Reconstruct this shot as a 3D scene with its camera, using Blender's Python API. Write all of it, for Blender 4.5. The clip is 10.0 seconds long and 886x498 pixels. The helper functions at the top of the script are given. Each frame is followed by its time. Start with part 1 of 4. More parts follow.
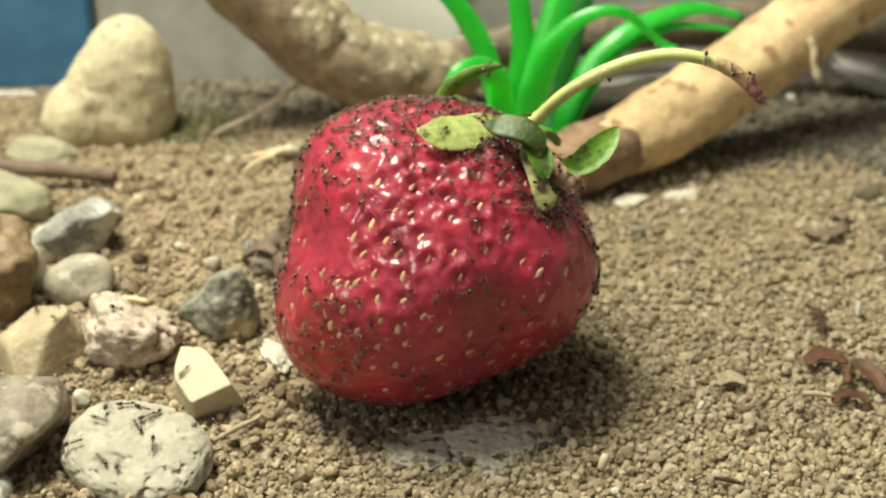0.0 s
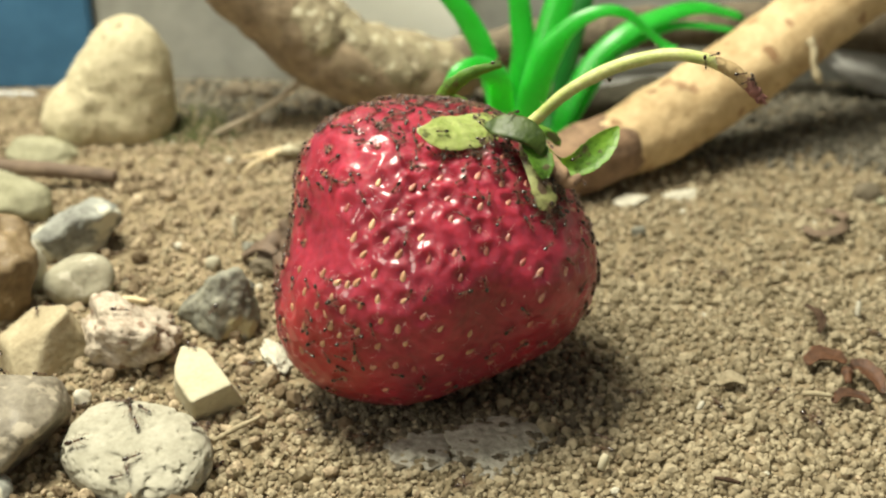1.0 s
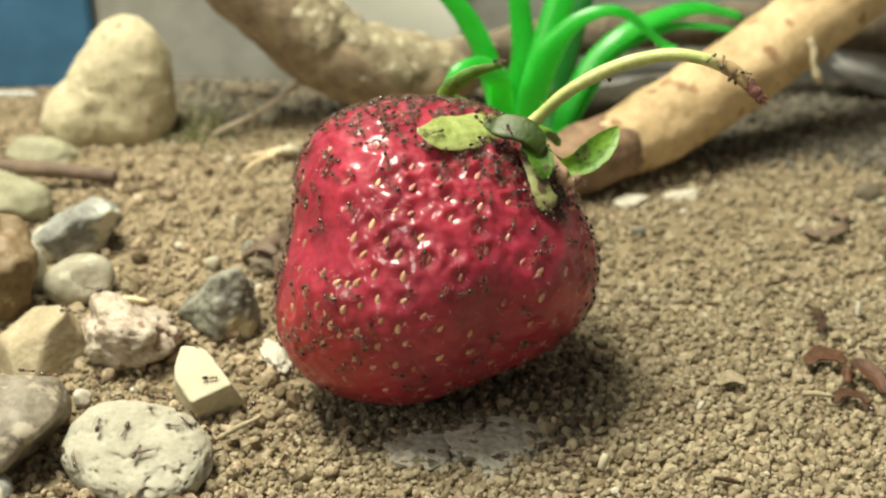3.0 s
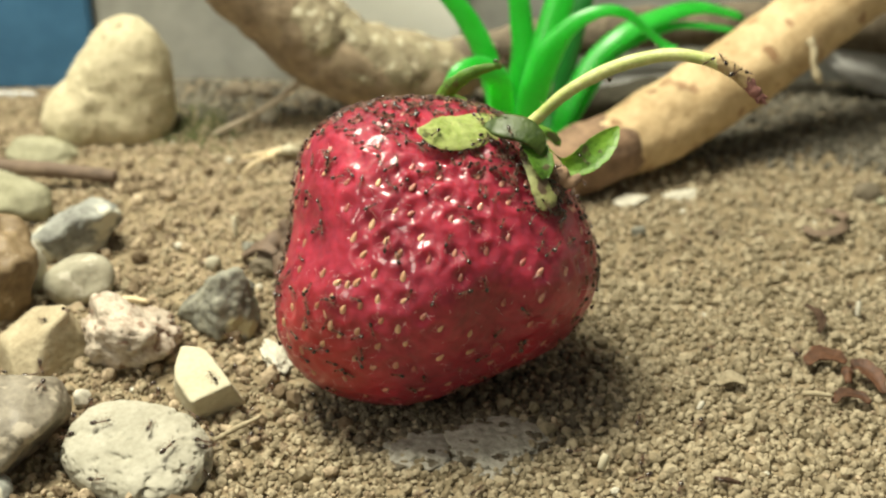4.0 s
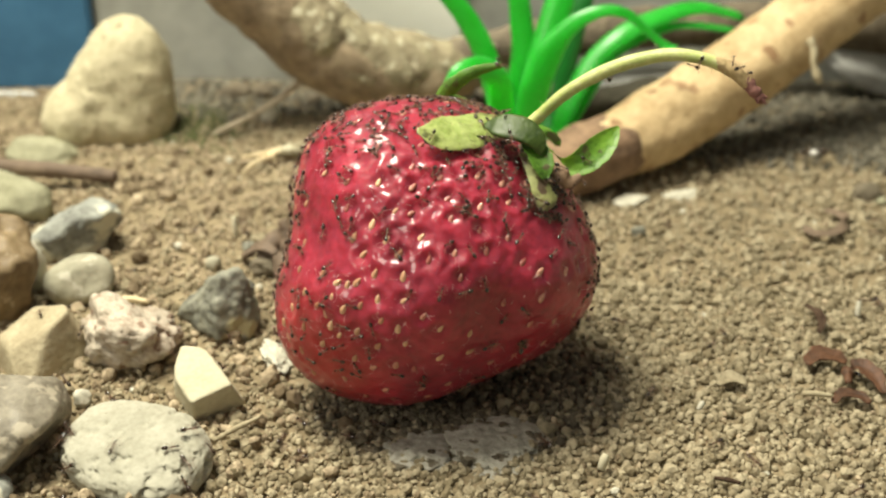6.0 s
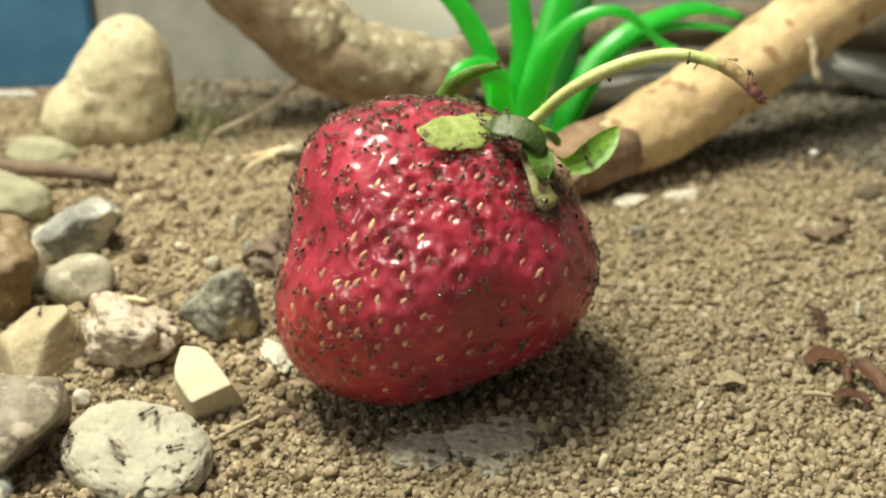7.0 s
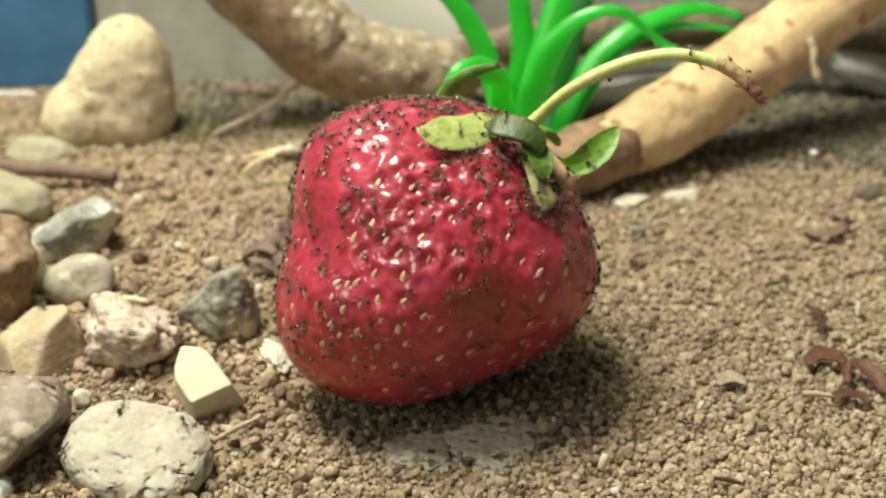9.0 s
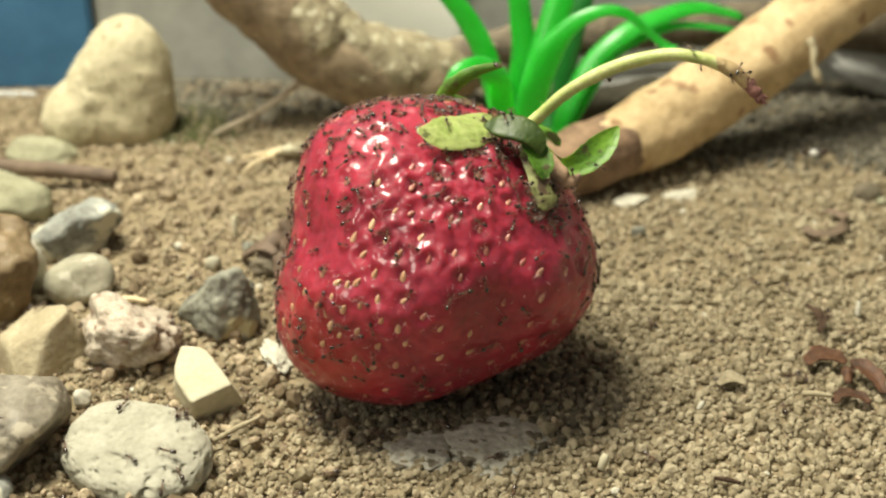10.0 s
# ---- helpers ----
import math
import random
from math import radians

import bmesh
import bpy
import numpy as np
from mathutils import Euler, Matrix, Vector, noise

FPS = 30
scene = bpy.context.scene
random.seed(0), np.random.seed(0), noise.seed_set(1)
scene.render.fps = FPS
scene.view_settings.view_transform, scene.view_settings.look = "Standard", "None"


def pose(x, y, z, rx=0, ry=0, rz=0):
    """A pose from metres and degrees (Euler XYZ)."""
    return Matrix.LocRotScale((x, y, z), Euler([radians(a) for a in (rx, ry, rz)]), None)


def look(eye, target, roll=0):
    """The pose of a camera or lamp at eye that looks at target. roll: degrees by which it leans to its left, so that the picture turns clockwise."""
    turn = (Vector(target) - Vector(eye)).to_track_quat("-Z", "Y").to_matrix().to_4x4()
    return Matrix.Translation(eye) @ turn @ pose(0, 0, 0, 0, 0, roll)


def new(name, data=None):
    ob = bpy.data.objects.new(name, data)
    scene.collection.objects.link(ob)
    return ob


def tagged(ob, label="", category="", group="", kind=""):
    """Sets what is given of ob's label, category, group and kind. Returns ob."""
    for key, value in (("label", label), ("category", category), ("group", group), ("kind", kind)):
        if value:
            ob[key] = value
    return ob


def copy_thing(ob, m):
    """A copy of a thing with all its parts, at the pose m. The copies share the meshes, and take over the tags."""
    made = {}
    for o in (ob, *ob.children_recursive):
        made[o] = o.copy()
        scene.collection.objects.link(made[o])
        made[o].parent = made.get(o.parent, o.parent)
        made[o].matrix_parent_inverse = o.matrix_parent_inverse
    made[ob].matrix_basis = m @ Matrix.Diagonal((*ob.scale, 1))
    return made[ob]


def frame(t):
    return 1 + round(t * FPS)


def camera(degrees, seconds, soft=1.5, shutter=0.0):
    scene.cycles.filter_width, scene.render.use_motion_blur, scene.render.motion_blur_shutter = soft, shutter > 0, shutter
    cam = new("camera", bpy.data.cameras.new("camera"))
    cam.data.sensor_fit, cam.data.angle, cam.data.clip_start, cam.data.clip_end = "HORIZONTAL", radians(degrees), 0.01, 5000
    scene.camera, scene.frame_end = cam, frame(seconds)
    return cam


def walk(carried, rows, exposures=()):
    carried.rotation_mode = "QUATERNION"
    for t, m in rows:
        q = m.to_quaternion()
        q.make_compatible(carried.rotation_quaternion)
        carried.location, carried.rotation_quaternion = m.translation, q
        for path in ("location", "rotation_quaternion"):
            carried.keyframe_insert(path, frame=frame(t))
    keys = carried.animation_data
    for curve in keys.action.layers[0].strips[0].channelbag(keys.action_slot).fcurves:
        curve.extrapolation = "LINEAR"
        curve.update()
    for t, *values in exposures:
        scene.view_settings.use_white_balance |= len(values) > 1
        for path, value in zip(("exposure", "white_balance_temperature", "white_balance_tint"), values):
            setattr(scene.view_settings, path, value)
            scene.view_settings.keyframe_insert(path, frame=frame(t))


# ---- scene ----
from mathutils.bvhtree import BVHTree

cam = camera(40, 10.0, soft=2.2, shutter=1.2)
EYE, AIM = (0, -0.138, 0.0884), (0, 0, 0.018)
cam.data.dof.use_dof = True
cam.data.dof.focus_distance = 0.143
cam.data.dof.aperture_fstop = 25
walk(cam, [(0, look(EYE, AIM)), (10, look(EYE, AIM))], [(0, 0.0), (10, 0.0)])

# ---- light: a desk lamp above the open tray, an added front-left fill, and the dim room round it ----
world = bpy.data.worlds.new("room")
scene.world = world
world.use_nodes = True
world.node_tree.nodes["Background"].inputs[0].default_value = (1.0, 0.95, 0.84, 1)
world.node_tree.nodes["Background"].inputs[1].default_value = 0.19


def area_lamp(name, eye, target, sx, sy, watts, colour):
    data = bpy.data.lights.new(name, "AREA")
    data.shape, data.size, data.size_y, data.energy, data.color = "RECTANGLE", sx, sy, watts, colour
    ob = new(name, data)
    ob.matrix_world = look(eye, target)
    return ob


area_lamp("desk_lamp_light", (-0.108, 0.044, 0.345), (0.0, 0.02, 0.0), 0.16, 0.12, 3.2, (1.0, 0.955, 0.78))
# unseen fill added at the front left for berry glints and softer darks
area_lamp("window_light", (-0.46, -0.34, 0.36), (0.0, 0.0, 0.01), 0.12, 0.16, 1.1, (1.0, 0.95, 0.80))

MM = 0.001
UP = Vector((0, 0, 1))
rng = np.random.default_rng(7)


# ---- materials ----
def rgba(c):
    return (*c, 1)


def material(name, dark, light, scale=300, rough=0.6, bump=0.3, fine=1500, bump_size=0.0004, spots=None, spot_scale=900,
             spot_at=0.62, coat=0.0, sss=0.0, sss_radius=(0.002, 0.001, 0.0006), transmission=0.0, island=False, random_object=0.0,
             metallic=0.0, spec=0.5):
    m = bpy.data.materials.new(name)
    m.use_nodes = True
    n, l = m.node_tree.nodes, m.node_tree.links
    p = n["Principled BSDF"]
    tc = n.new("ShaderNodeTexCoord")
    big = n.new("ShaderNodeTexNoise")
    big.inputs["Scale"].default_value, big.inputs["Detail"].default_value, big.inputs["Roughness"].default_value = scale, 6, 0.65
    small = n.new("ShaderNodeTexNoise")
    small.inputs["Scale"].default_value, small.inputs["Detail"].default_value = fine, 4
    l.new(tc.outputs["Object"], big.inputs["Vector"])
    l.new(tc.outputs["Object"], small.inputs["Vector"])
    mixf = n.new("ShaderNodeMath")
    mixf.operation = "MULTIPLY_ADD"
    mixf.inputs[1].default_value, mixf.inputs[2].default_value = 0.45, -0.225
    l.new(small.outputs[0], mixf.inputs[0])
    add = n.new("ShaderNodeMath")
    add.operation = "ADD"
    l.new(big.outputs[0], add.inputs[0])
    l.new(mixf.outputs[0], add.inputs[1])
    value = add.outputs[0]
    if island or random_object:
        rnd = n.new("ShaderNodeNewGeometry").outputs["Random Per Island"] if island else n.new("ShaderNodeObjectInfo").outputs["Random"]
        r2 = n.new("ShaderNodeMath")
        r2.operation = "MULTIPLY_ADD"
        k = 0.5 if island else random_object
        r2.inputs[1].default_value, r2.inputs[2].default_value = k, -k / 2
        l.new(rnd, r2.inputs[0])
        a2 = n.new("ShaderNodeMath")
        a2.operation = "ADD"
        l.new(value, a2.inputs[0])
        l.new(r2.outputs[0], a2.inputs[1])
        value = a2.outputs[0]
    ramp = n.new("ShaderNodeValToRGB")
    e = ramp.color_ramp.elements
    e[0].position, e[0].color = 0.3, rgba(dark)
    e[1].position, e[1].color = 0.7, rgba(light)
    l.new(value, ramp.inputs[0])
    colour = ramp.outputs[0]
    if spots:
        sp = n.new("ShaderNodeTexNoise")
        sp.inputs["Scale"].default_value, sp.inputs["Detail"].default_value = spot_scale, 3
        l.new(tc.outputs["Object"], sp.inputs["Vector"])
        sr = n.new("ShaderNodeValToRGB")
        sr.color_ramp.elements[0].position, sr.color_ramp.elements[1].position = spot_at, spot_at + 0.05
        l.new(sp.outputs[0], sr.inputs[0])
        mx = n.new("ShaderNodeMix")
        mx.data_type = "RGBA"
        l.new(sr.outputs[0], mx.inputs["Factor"])
        l.new(colour, mx.inputs[6])
        mx.inputs[7].default_value = rgba(spots)
        colour = mx.outputs[2]
    l.new(colour, p.inputs["Base Color"])
    rr = n.new("ShaderNodeMapRange")
    rr.inputs[3].default_value, rr.inputs[4].default_value = max(0.03, rough - 0.12), min(1, rough + 0.12)
    l.new(small.outputs[0], rr.inputs[0])
    l.new(rr.outputs[0], p.inputs["Roughness"])
    p.inputs["Metallic"].default_value = metallic
    p.inputs["Specular IOR Level"].default_value = spec
    p.inputs["Coat Weight"].default_value, p.inputs["Coat Roughness"].default_value = coat, 0.12
    p.inputs["Subsurface Weight"].default_value = sss
    p.inputs["Subsurface Radius"].default_value, p.inputs["Subsurface Scale"].default_value = sss_radius, 1.0
    p.inputs["Transmission Weight"].default_value = transmission
    if bump:
        b1 = n.new("ShaderNodeBump")
        b1.inputs["Strength"].default_value, b1.inputs["Distance"].default_value = bump, bump_size
        l.new(add.outputs[0], b1.inputs["Height"])
        l.new(b1.outputs[0], p.inputs["Normal"])
    return m


M_soil = material("soil", (0.14, 0.108, 0.062), (0.31, 0.25, 0.155), 220, 0.95, 0.8, 1600, spec=0.15)
M_grain = material("clay_grain", (0.178, 0.145, 0.087), (0.375, 0.322, 0.216), 500, 0.92, 0.6, 2600, 0.0003, island=True, spec=0.2)
M_dust = material("loose_dust", (0.152, 0.114, 0.070), (0.455, 0.370, 0.250), 400, 0.95, 0.6, 2600, 0.0003, island=True, spec=0.15)
# dark soil tone: painted shade under the berry, and the colour of some clods
M_soilshade = material("damp_soil", (0.062, 0.051, 0.035), (0.165, 0.140, 0.098), 400, 0.9, 0.6, 2600, 0.0003, island=True, spec=0.2)
M_greyshade = material("grey_soil_shade", (0.078, 0.071, 0.054), (0.195, 0.178, 0.135), 400, 0.9, 0.6, 2600, 0.0003, island=True, spec=0.2)
M_clod = material("soil_clod", (0.152, 0.114, 0.070), (0.455, 0.370, 0.250), 400, 0.95, 0.6, 2600, 0.0003, random_object=0.5, spec=0.15)
M_granule = material("clay_granule", (0.178, 0.145, 0.087), (0.395, 0.34, 0.228), 500, 0.92, 0.6, 2600, 0.0003, random_object=0.5, spec=0.2)
M_chalk = material("chalk_stone", (0.285, 0.272, 0.205), (0.435, 0.42, 0.335), 210, 0.8, 0.35, 1500, spots=(0.19, 0.165, 0.115), spot_scale=1100, spot_at=0.72, spec=0.25)
M_cream = material("cream_stone", (0.43, 0.395, 0.27), (0.55, 0.515, 0.38), 160, 0.8, 0.25, 1800, spec=0.2)
M_quartz = material("grey_quartz", (0.13, 0.112, 0.080), (0.29, 0.26, 0.195), 230, 0.7, 0.6, 1300, spots=(0.36, 0.32, 0.24), spot_scale=300, spot_at=0.57, coat=0.05)
M_slate = material("blue_grey_stone", (0.13, 0.13, 0.115), (0.40, 0.415, 0.365), 130, 0.8, 0.4, 1200, spots=(0.54, 0.53, 0.42), spot_scale=150, spot_at=0.48, spec=0.2)
M_dark = material("dark_stone", (0.088, 0.089, 0.073), (0.285, 0.28, 0.215), 260, 0.75, 0.8, 1300, spots=(0.38, 0.34, 0.19), spot_scale=150, spot_at=0.57)
M_pink = material("pink_granite", (0.29, 0.225, 0.165), (0.60, 0.54, 0.43), 480, 0.75, 1.0, 1500, spots=(0.24, 0.155, 0.105), spot_scale=620, spot_at=0.61)
M_tan = material("tan_stone", (0.29, 0.24, 0.145), (0.46, 0.40, 0.265), 240, 0.8, 0.6, 1500)
M_brown = material("brown_agate", (0.12, 0.080, 0.038), (0.26, 0.19, 0.10), 200, 0.6, 0.4, 1100, spots=(0.36, 0.29, 0.19), spot_scale=420, spot_at=0.63)
M_olive = material("grey_green_pebble", (0.25, 0.235, 0.165), (0.42, 0.395, 0.295), 230, 0.8, 0.4, 1400, spots=(0.46, 0.435, 0.34), spot_scale=380, spot_at=0.58)
M_pale = material("pale_pebble", (0.23, 0.225, 0.14), (0.38, 0.37, 0.255), 200, 0.8, 0.4, 1400, spec=0.2)
M_sand = material("sandstone", (0.39, 0.345, 0.218), (0.585, 0.53, 0.36), 380, 0.9, 0.9, 1300, spots=(0.26, 0.225, 0.14), spot_scale=800, spot_at=0.62, spec=0.15)
M_peeled = material("peeled_wood", (0.38, 0.26, 0.122), (0.62, 0.47, 0.262), 150, 0.7, 0.6, 700, 0.0008, spots=(0.30, 0.18, 0.088), spot_scale=210, spot_at=0.60)
M_bark = material("grey_bark", (0.15, 0.113, 0.066), (0.40, 0.355, 0.225), 260, 0.9, 1.0, 1000, 0.001, spots=(0.50, 0.465, 0.33), spot_scale=430, spot_at=0.57)
M_barkbrown = material("brown_bark", (0.12, 0.072, 0.042), (0.32, 0.205, 0.12), 190, 0.8, 0.8, 700, 0.0008)
M_barkside = material("worn_bark_shade", (0.17, 0.125, 0.078), (0.37, 0.29, 0.185), 210, 0.9, 0.8, 800, 0.0008)
M_twigpale = material("pale_grey_twig", (0.30, 0.245, 0.165), (0.52, 0.44, 0.32), 260, 0.8, 0.5, 900)
M_bark2 = material("dark_bark", (0.07, 0.055, 0.038), (0.22, 0.18, 0.12), 190, 0.9, 1.0, 700, 0.001)
M_lumpshade = material("dark_lump_shade", (0.030, 0.027, 0.017), (0.090, 0.080, 0.052), 190, 0.9, 1.0, 700, 0.001)
M_twig = material("brown_twig", (0.080, 0.054, 0.036), (0.185, 0.130, 0.085), 260, 0.75, 0.5, 900)
M_straw = material("straw", (0.60, 0.47, 0.27), (0.82, 0.69, 0.45), 400, 0.7, 0.4, 1500)
M_wall = material("grey_plastic", (0.235, 0.242, 0.215), (0.42, 0.43, 0.39), 26, 0.5, 0.05, 200)
M_panel = material("pale_plastic", (0.76, 0.78, 0.71), (0.84, 0.86, 0.79), 30, 0.5, 0.05, 200)
M_blue = material("blue_plastic", (0.036, 0.13, 0.25), (0.06, 0.19, 0.35), 25, 0.4, 0.05, 200)
M_white = material("white_chip", (0.40, 0.378, 0.29), (0.58, 0.56, 0.46), 500, 0.7, 0.4, 1500)
M_grainglint = material("smooth_glint_grain", (0.78, 0.77, 0.72), (0.86, 0.85, 0.80), 300, 0.15, 0, 1500, coat=0.6)
M_crust = material("pale_crust", (0.23, 0.218, 0.17), (0.54, 0.52, 0.44), 420, 0.8, 0.9, 1200, spots=(0.12, 0.10, 0.065), spot_scale=420, spot_at=0.57)
M_slab = material("grey_slab", (0.37, 0.37, 0.35), (0.54, 0.54, 0.51), 90, 0.8, 0.3, 700)
M_moss = material("moss", (0.032, 0.042, 0.010), (0.11, 0.12, 0.036), 300, 0.9, 0.8, 1200, island=True)
M_leafplastic = material("green_plastic", (0.010, 0.30, 0.014), (0.02, 0.46, 0.03), 60, 0.35, 0.05, 400, sss=0.75, sss_radius=(0.0008, 0.004, 0.0008))
M_leafdark = material("dark_green_plastic", (0.005, 0.10, 0.012), (0.01, 0.16, 0.02), 60, 0.4, 0.05, 400)
M_stem = material("fresh_stem", (0.36, 0.43, 0.13), (0.60, 0.61, 0.29), 240, 0.5, 0.3, 1800, sss=0.3, sss_radius=(0.001, 0.0012, 0.0004))
M_stemtip = material("dried_stem_end", (0.10, 0.032, 0.028), (0.30, 0.14, 0.11), 700, 0.7, 0.8, 2200)
M_stembrown = material("withered_stem", (0.26, 0.17, 0.075), (0.50, 0.38, 0.19), 420, 0.6, 0.6, 1800)
M_sepal = material("sepal_green", (0.030, 0.088, 0.005), (0.105, 0.235, 0.013), 240, 0.55, 0.6, 1500, spots=(0.07, 0.055, 0.02), spot_scale=360, spot_at=0.62, sss=0.2, sss_radius=(0.0006, 0.001, 0.0003))
M_sepalpale = material("sepal_pale_green", (0.20, 0.26, 0.055), (0.46, 0.54, 0.19), 300, 0.5, 0.5, 1500, spots=(0.10, 0.115, 0.03), spot_scale=420, spot_at=0.60, sss=0.2, sss_radius=(0.0006, 0.001, 0.0003))
M_sepalfresh = material("sepal_fresh_green", (0.050, 0.135, 0.006), (0.15, 0.31, 0.018), 240, 0.5, 0.6, 1500, spots=(0.06, 0.06, 0.015), spot_scale=360, spot_at=0.60, sss=0.2, sss_radius=(0.0006, 0.001, 0.0003))
M_sepalolive = material("sepal_olive_green", (0.10, 0.10, 0.033), (0.30, 0.32, 0.11), 300, 0.6, 0.5, 1500, spots=(0.085, 0.055, 0.028), spot_scale=520, spot_at=0.50)
M_sepaldark = material("sepal_dark_green", (0.020, 0.040, 0.005), (0.062, 0.100, 0.014), 240, 0.48, 0.4, 1500, spec=0.35)
M_seedred = material("red_achene", (0.32, 0.085, 0.065), (0.52, 0.25, 0.17), 500, 0.3, 0.3, 2500, random_object=0.6, coat=0.3)
M_seed = material("achene", (0.40, 0.18, 0.10), (0.66, 0.42, 0.24), 500, 0.32, 0.3, 2500, random_object=0.5, coat=0.3)
M_hair = material("pale_hair", (0.55, 0.30, 0.28), (0.75, 0.52, 0.48), 500, 0.4, 0)
M_hairgreen = material("pale_green_hair", (0.45, 0.5, 0.25), (0.65, 0.68, 0.42), 500, 0.5, 0)
M_husk = material("reddish_husk", (0.045, 0.023, 0.013), (0.145, 0.068, 0.035), 500, 0.55, 0.6, 1600, spec=0.25)
M_husk_dark = material("dark_husk", (0.03, 0.018, 0.012), (0.085, 0.055, 0.036), 500, 0.85, 0.6, 1600, spec=0.1)
M_ant = material("ant_black", (0.016, 0.010, 0.007), (0.050, 0.029, 0.018), 1500, 0.13, 0, 3000, spec=0.8)
M_antbrown = material("ant_brown", (0.075, 0.040, 0.023), (0.17, 0.095, 0.055), 1500, 0.3, 0, 3000)
M_antleg = material("ant_leg_brown", (0.12, 0.070, 0.042), (0.25, 0.155, 0.10), 1500, 0.4, 0, 3000)


def berry_material():
    m = material("berry_skin", (0.17, 0.012, 0.026), (0.39, 0.029, 0.058), 130, 0.5, 0.45, 1100, 0.0004, coat=0.50, sss=0.42,
                 sss_radius=(0.0055, 0.0008, 0.0007), spec=0.25)
    n, l = m.node_tree.nodes, m.node_tree.links
    p = n["Principled BSDF"]
    p.inputs["Coat Roughness"].default_value = 0.06
    film = n.new("ShaderNodeTexNoise")
    film.inputs["Scale"].default_value, film.inputs["Detail"].default_value = 520, 2
    wet = n.new("ShaderNodeBump")
    wet.inputs["Strength"].default_value, wet.inputs["Distance"].default_value = 0.30, 0.0005
    l.new(n.new("ShaderNodeTexCoord").outputs["Object"], film.inputs["Vector"])
    l.new(film.outputs[0], wet.inputs["Height"])
    l.new(wet.outputs[0], p.inputs["Coat Normal"])
    old = p.inputs["Base Color"].links[0].from_socket
    tc = n.new("ShaderNodeTexCoord")
    dist = n.new("ShaderNodeVectorMath")
    dist.operation = "DISTANCE"
    dist.inputs[1].default_value = (-0.0145, -0.010, -0.0125)
    l.new(tc.outputs["Object"], dist.inputs[0])
    mr = n.new("ShaderNodeMapRange")
    mr.inputs[1].default_value, mr.inputs[2].default_value = 0.011, 0.003
    mr.inputs[3].default_value, mr.inputs[4].default_value = 0.0, 0.45
    l.new(dist.outputs["Value"], mr.inputs[0])
    mx = n.new("ShaderNodeMix")
    mx.data_type = "RGBA"
    l.new(mr.outputs[0], mx.inputs["Factor"])
    l.new(old, mx.inputs[6])
    mx.inputs[7].default_value = (0.50, 0.05, 0.028, 1)
    l.new(mx.outputs[2], p.inputs["Base Color"])
    return m


M_berry = berry_material()


# ---- mesh helpers ----
def mesh_of(name, verts, faces, mat, smooth=True):
    me = bpy.data.meshes.new(name)
    me.from_pydata([tuple(map(float, v)) for v in verts], [], [tuple(map(int, f)) for f in faces])
    if smooth:
        me.polygons.foreach_set("use_smooth", np.ones(len(me.polygons), bool))
    me.materials.append(mat)
    me.update()
    return me


def soup(name, verts, tris, mat, smooth=False):
    """A large mesh from arrays of corners and triangles."""
    me = bpy.data.meshes.new(name)
    me.vertices.add(len(verts))
    me.vertices.foreach_set("co", np.asarray(verts, np.float32).ravel())
    k = len(tris)
    me.loops.add(3 * k)
    me.loops.foreach_set("vertex_index", np.asarray(tris, np.int32).ravel())
    me.polygons.add(k)
    me.polygons.foreach_set("loop_start", np.arange(0, 3 * k, 3, dtype=np.int32))
    me.polygons.foreach_set("use_smooth", np.full(k, smooth))
    me.update(calc_edges=True)
    me.materials.append(mat)
    return me


def thing(name, me=None, m=None):
    ob = new(name, me)
    if m is not None:
        ob.matrix_world = m
    return ob


def part(name, me, parent, label="", m=None):
    ob = new(name, me)
    ob.parent = parent
    if m is not None:
        ob.matrix_basis = m
    return tagged(ob, label)


balls = {}


def ball(n):
    """Corners and triangles of a unit sphere."""
    if n not in balls:
        bm = bmesh.new()
        bmesh.ops.create_icosphere(bm, subdivisions=n, radius=1)
        bm.verts.ensure_lookup_table()
        balls[n] = (np.array([v.co[:] for v in bm.verts]), np.array([[v.index for v in f.verts] for f in bm.faces]))
        bm.free()
    return balls[n]


def fractal(p, scale, seed=0.0, octaves=4):
    """Noise of about -1 to 1 at each row of p."""
    off = Vector((seed * 7.13, seed * 3.71, seed * 5.57))
    return np.array([noise.fractal(Vector(q) * scale + off, 1.0, 2.0, octaves) for q in p])


def spline(points, n):
    """n points along a smooth curve through the given ones; every column is carried along."""
    p = np.array(points, float)
    p = np.vstack([2 * p[0] - p[1], p, 2 * p[-1] - p[-2]])
    out = []
    k = len(p) - 3
    for s in np.linspace(0, k - 1e-9, n):
        i, t = int(s), s - int(s)
        a, b, c, d = p[i:i + 4]
        out.append(0.5 * (2 * b + (c - a) * t + (2 * a - 5 * b + 4 * c - d) * t * t + (3 * b - a - 3 * c + d) * t ** 3))
    return np.array(out)


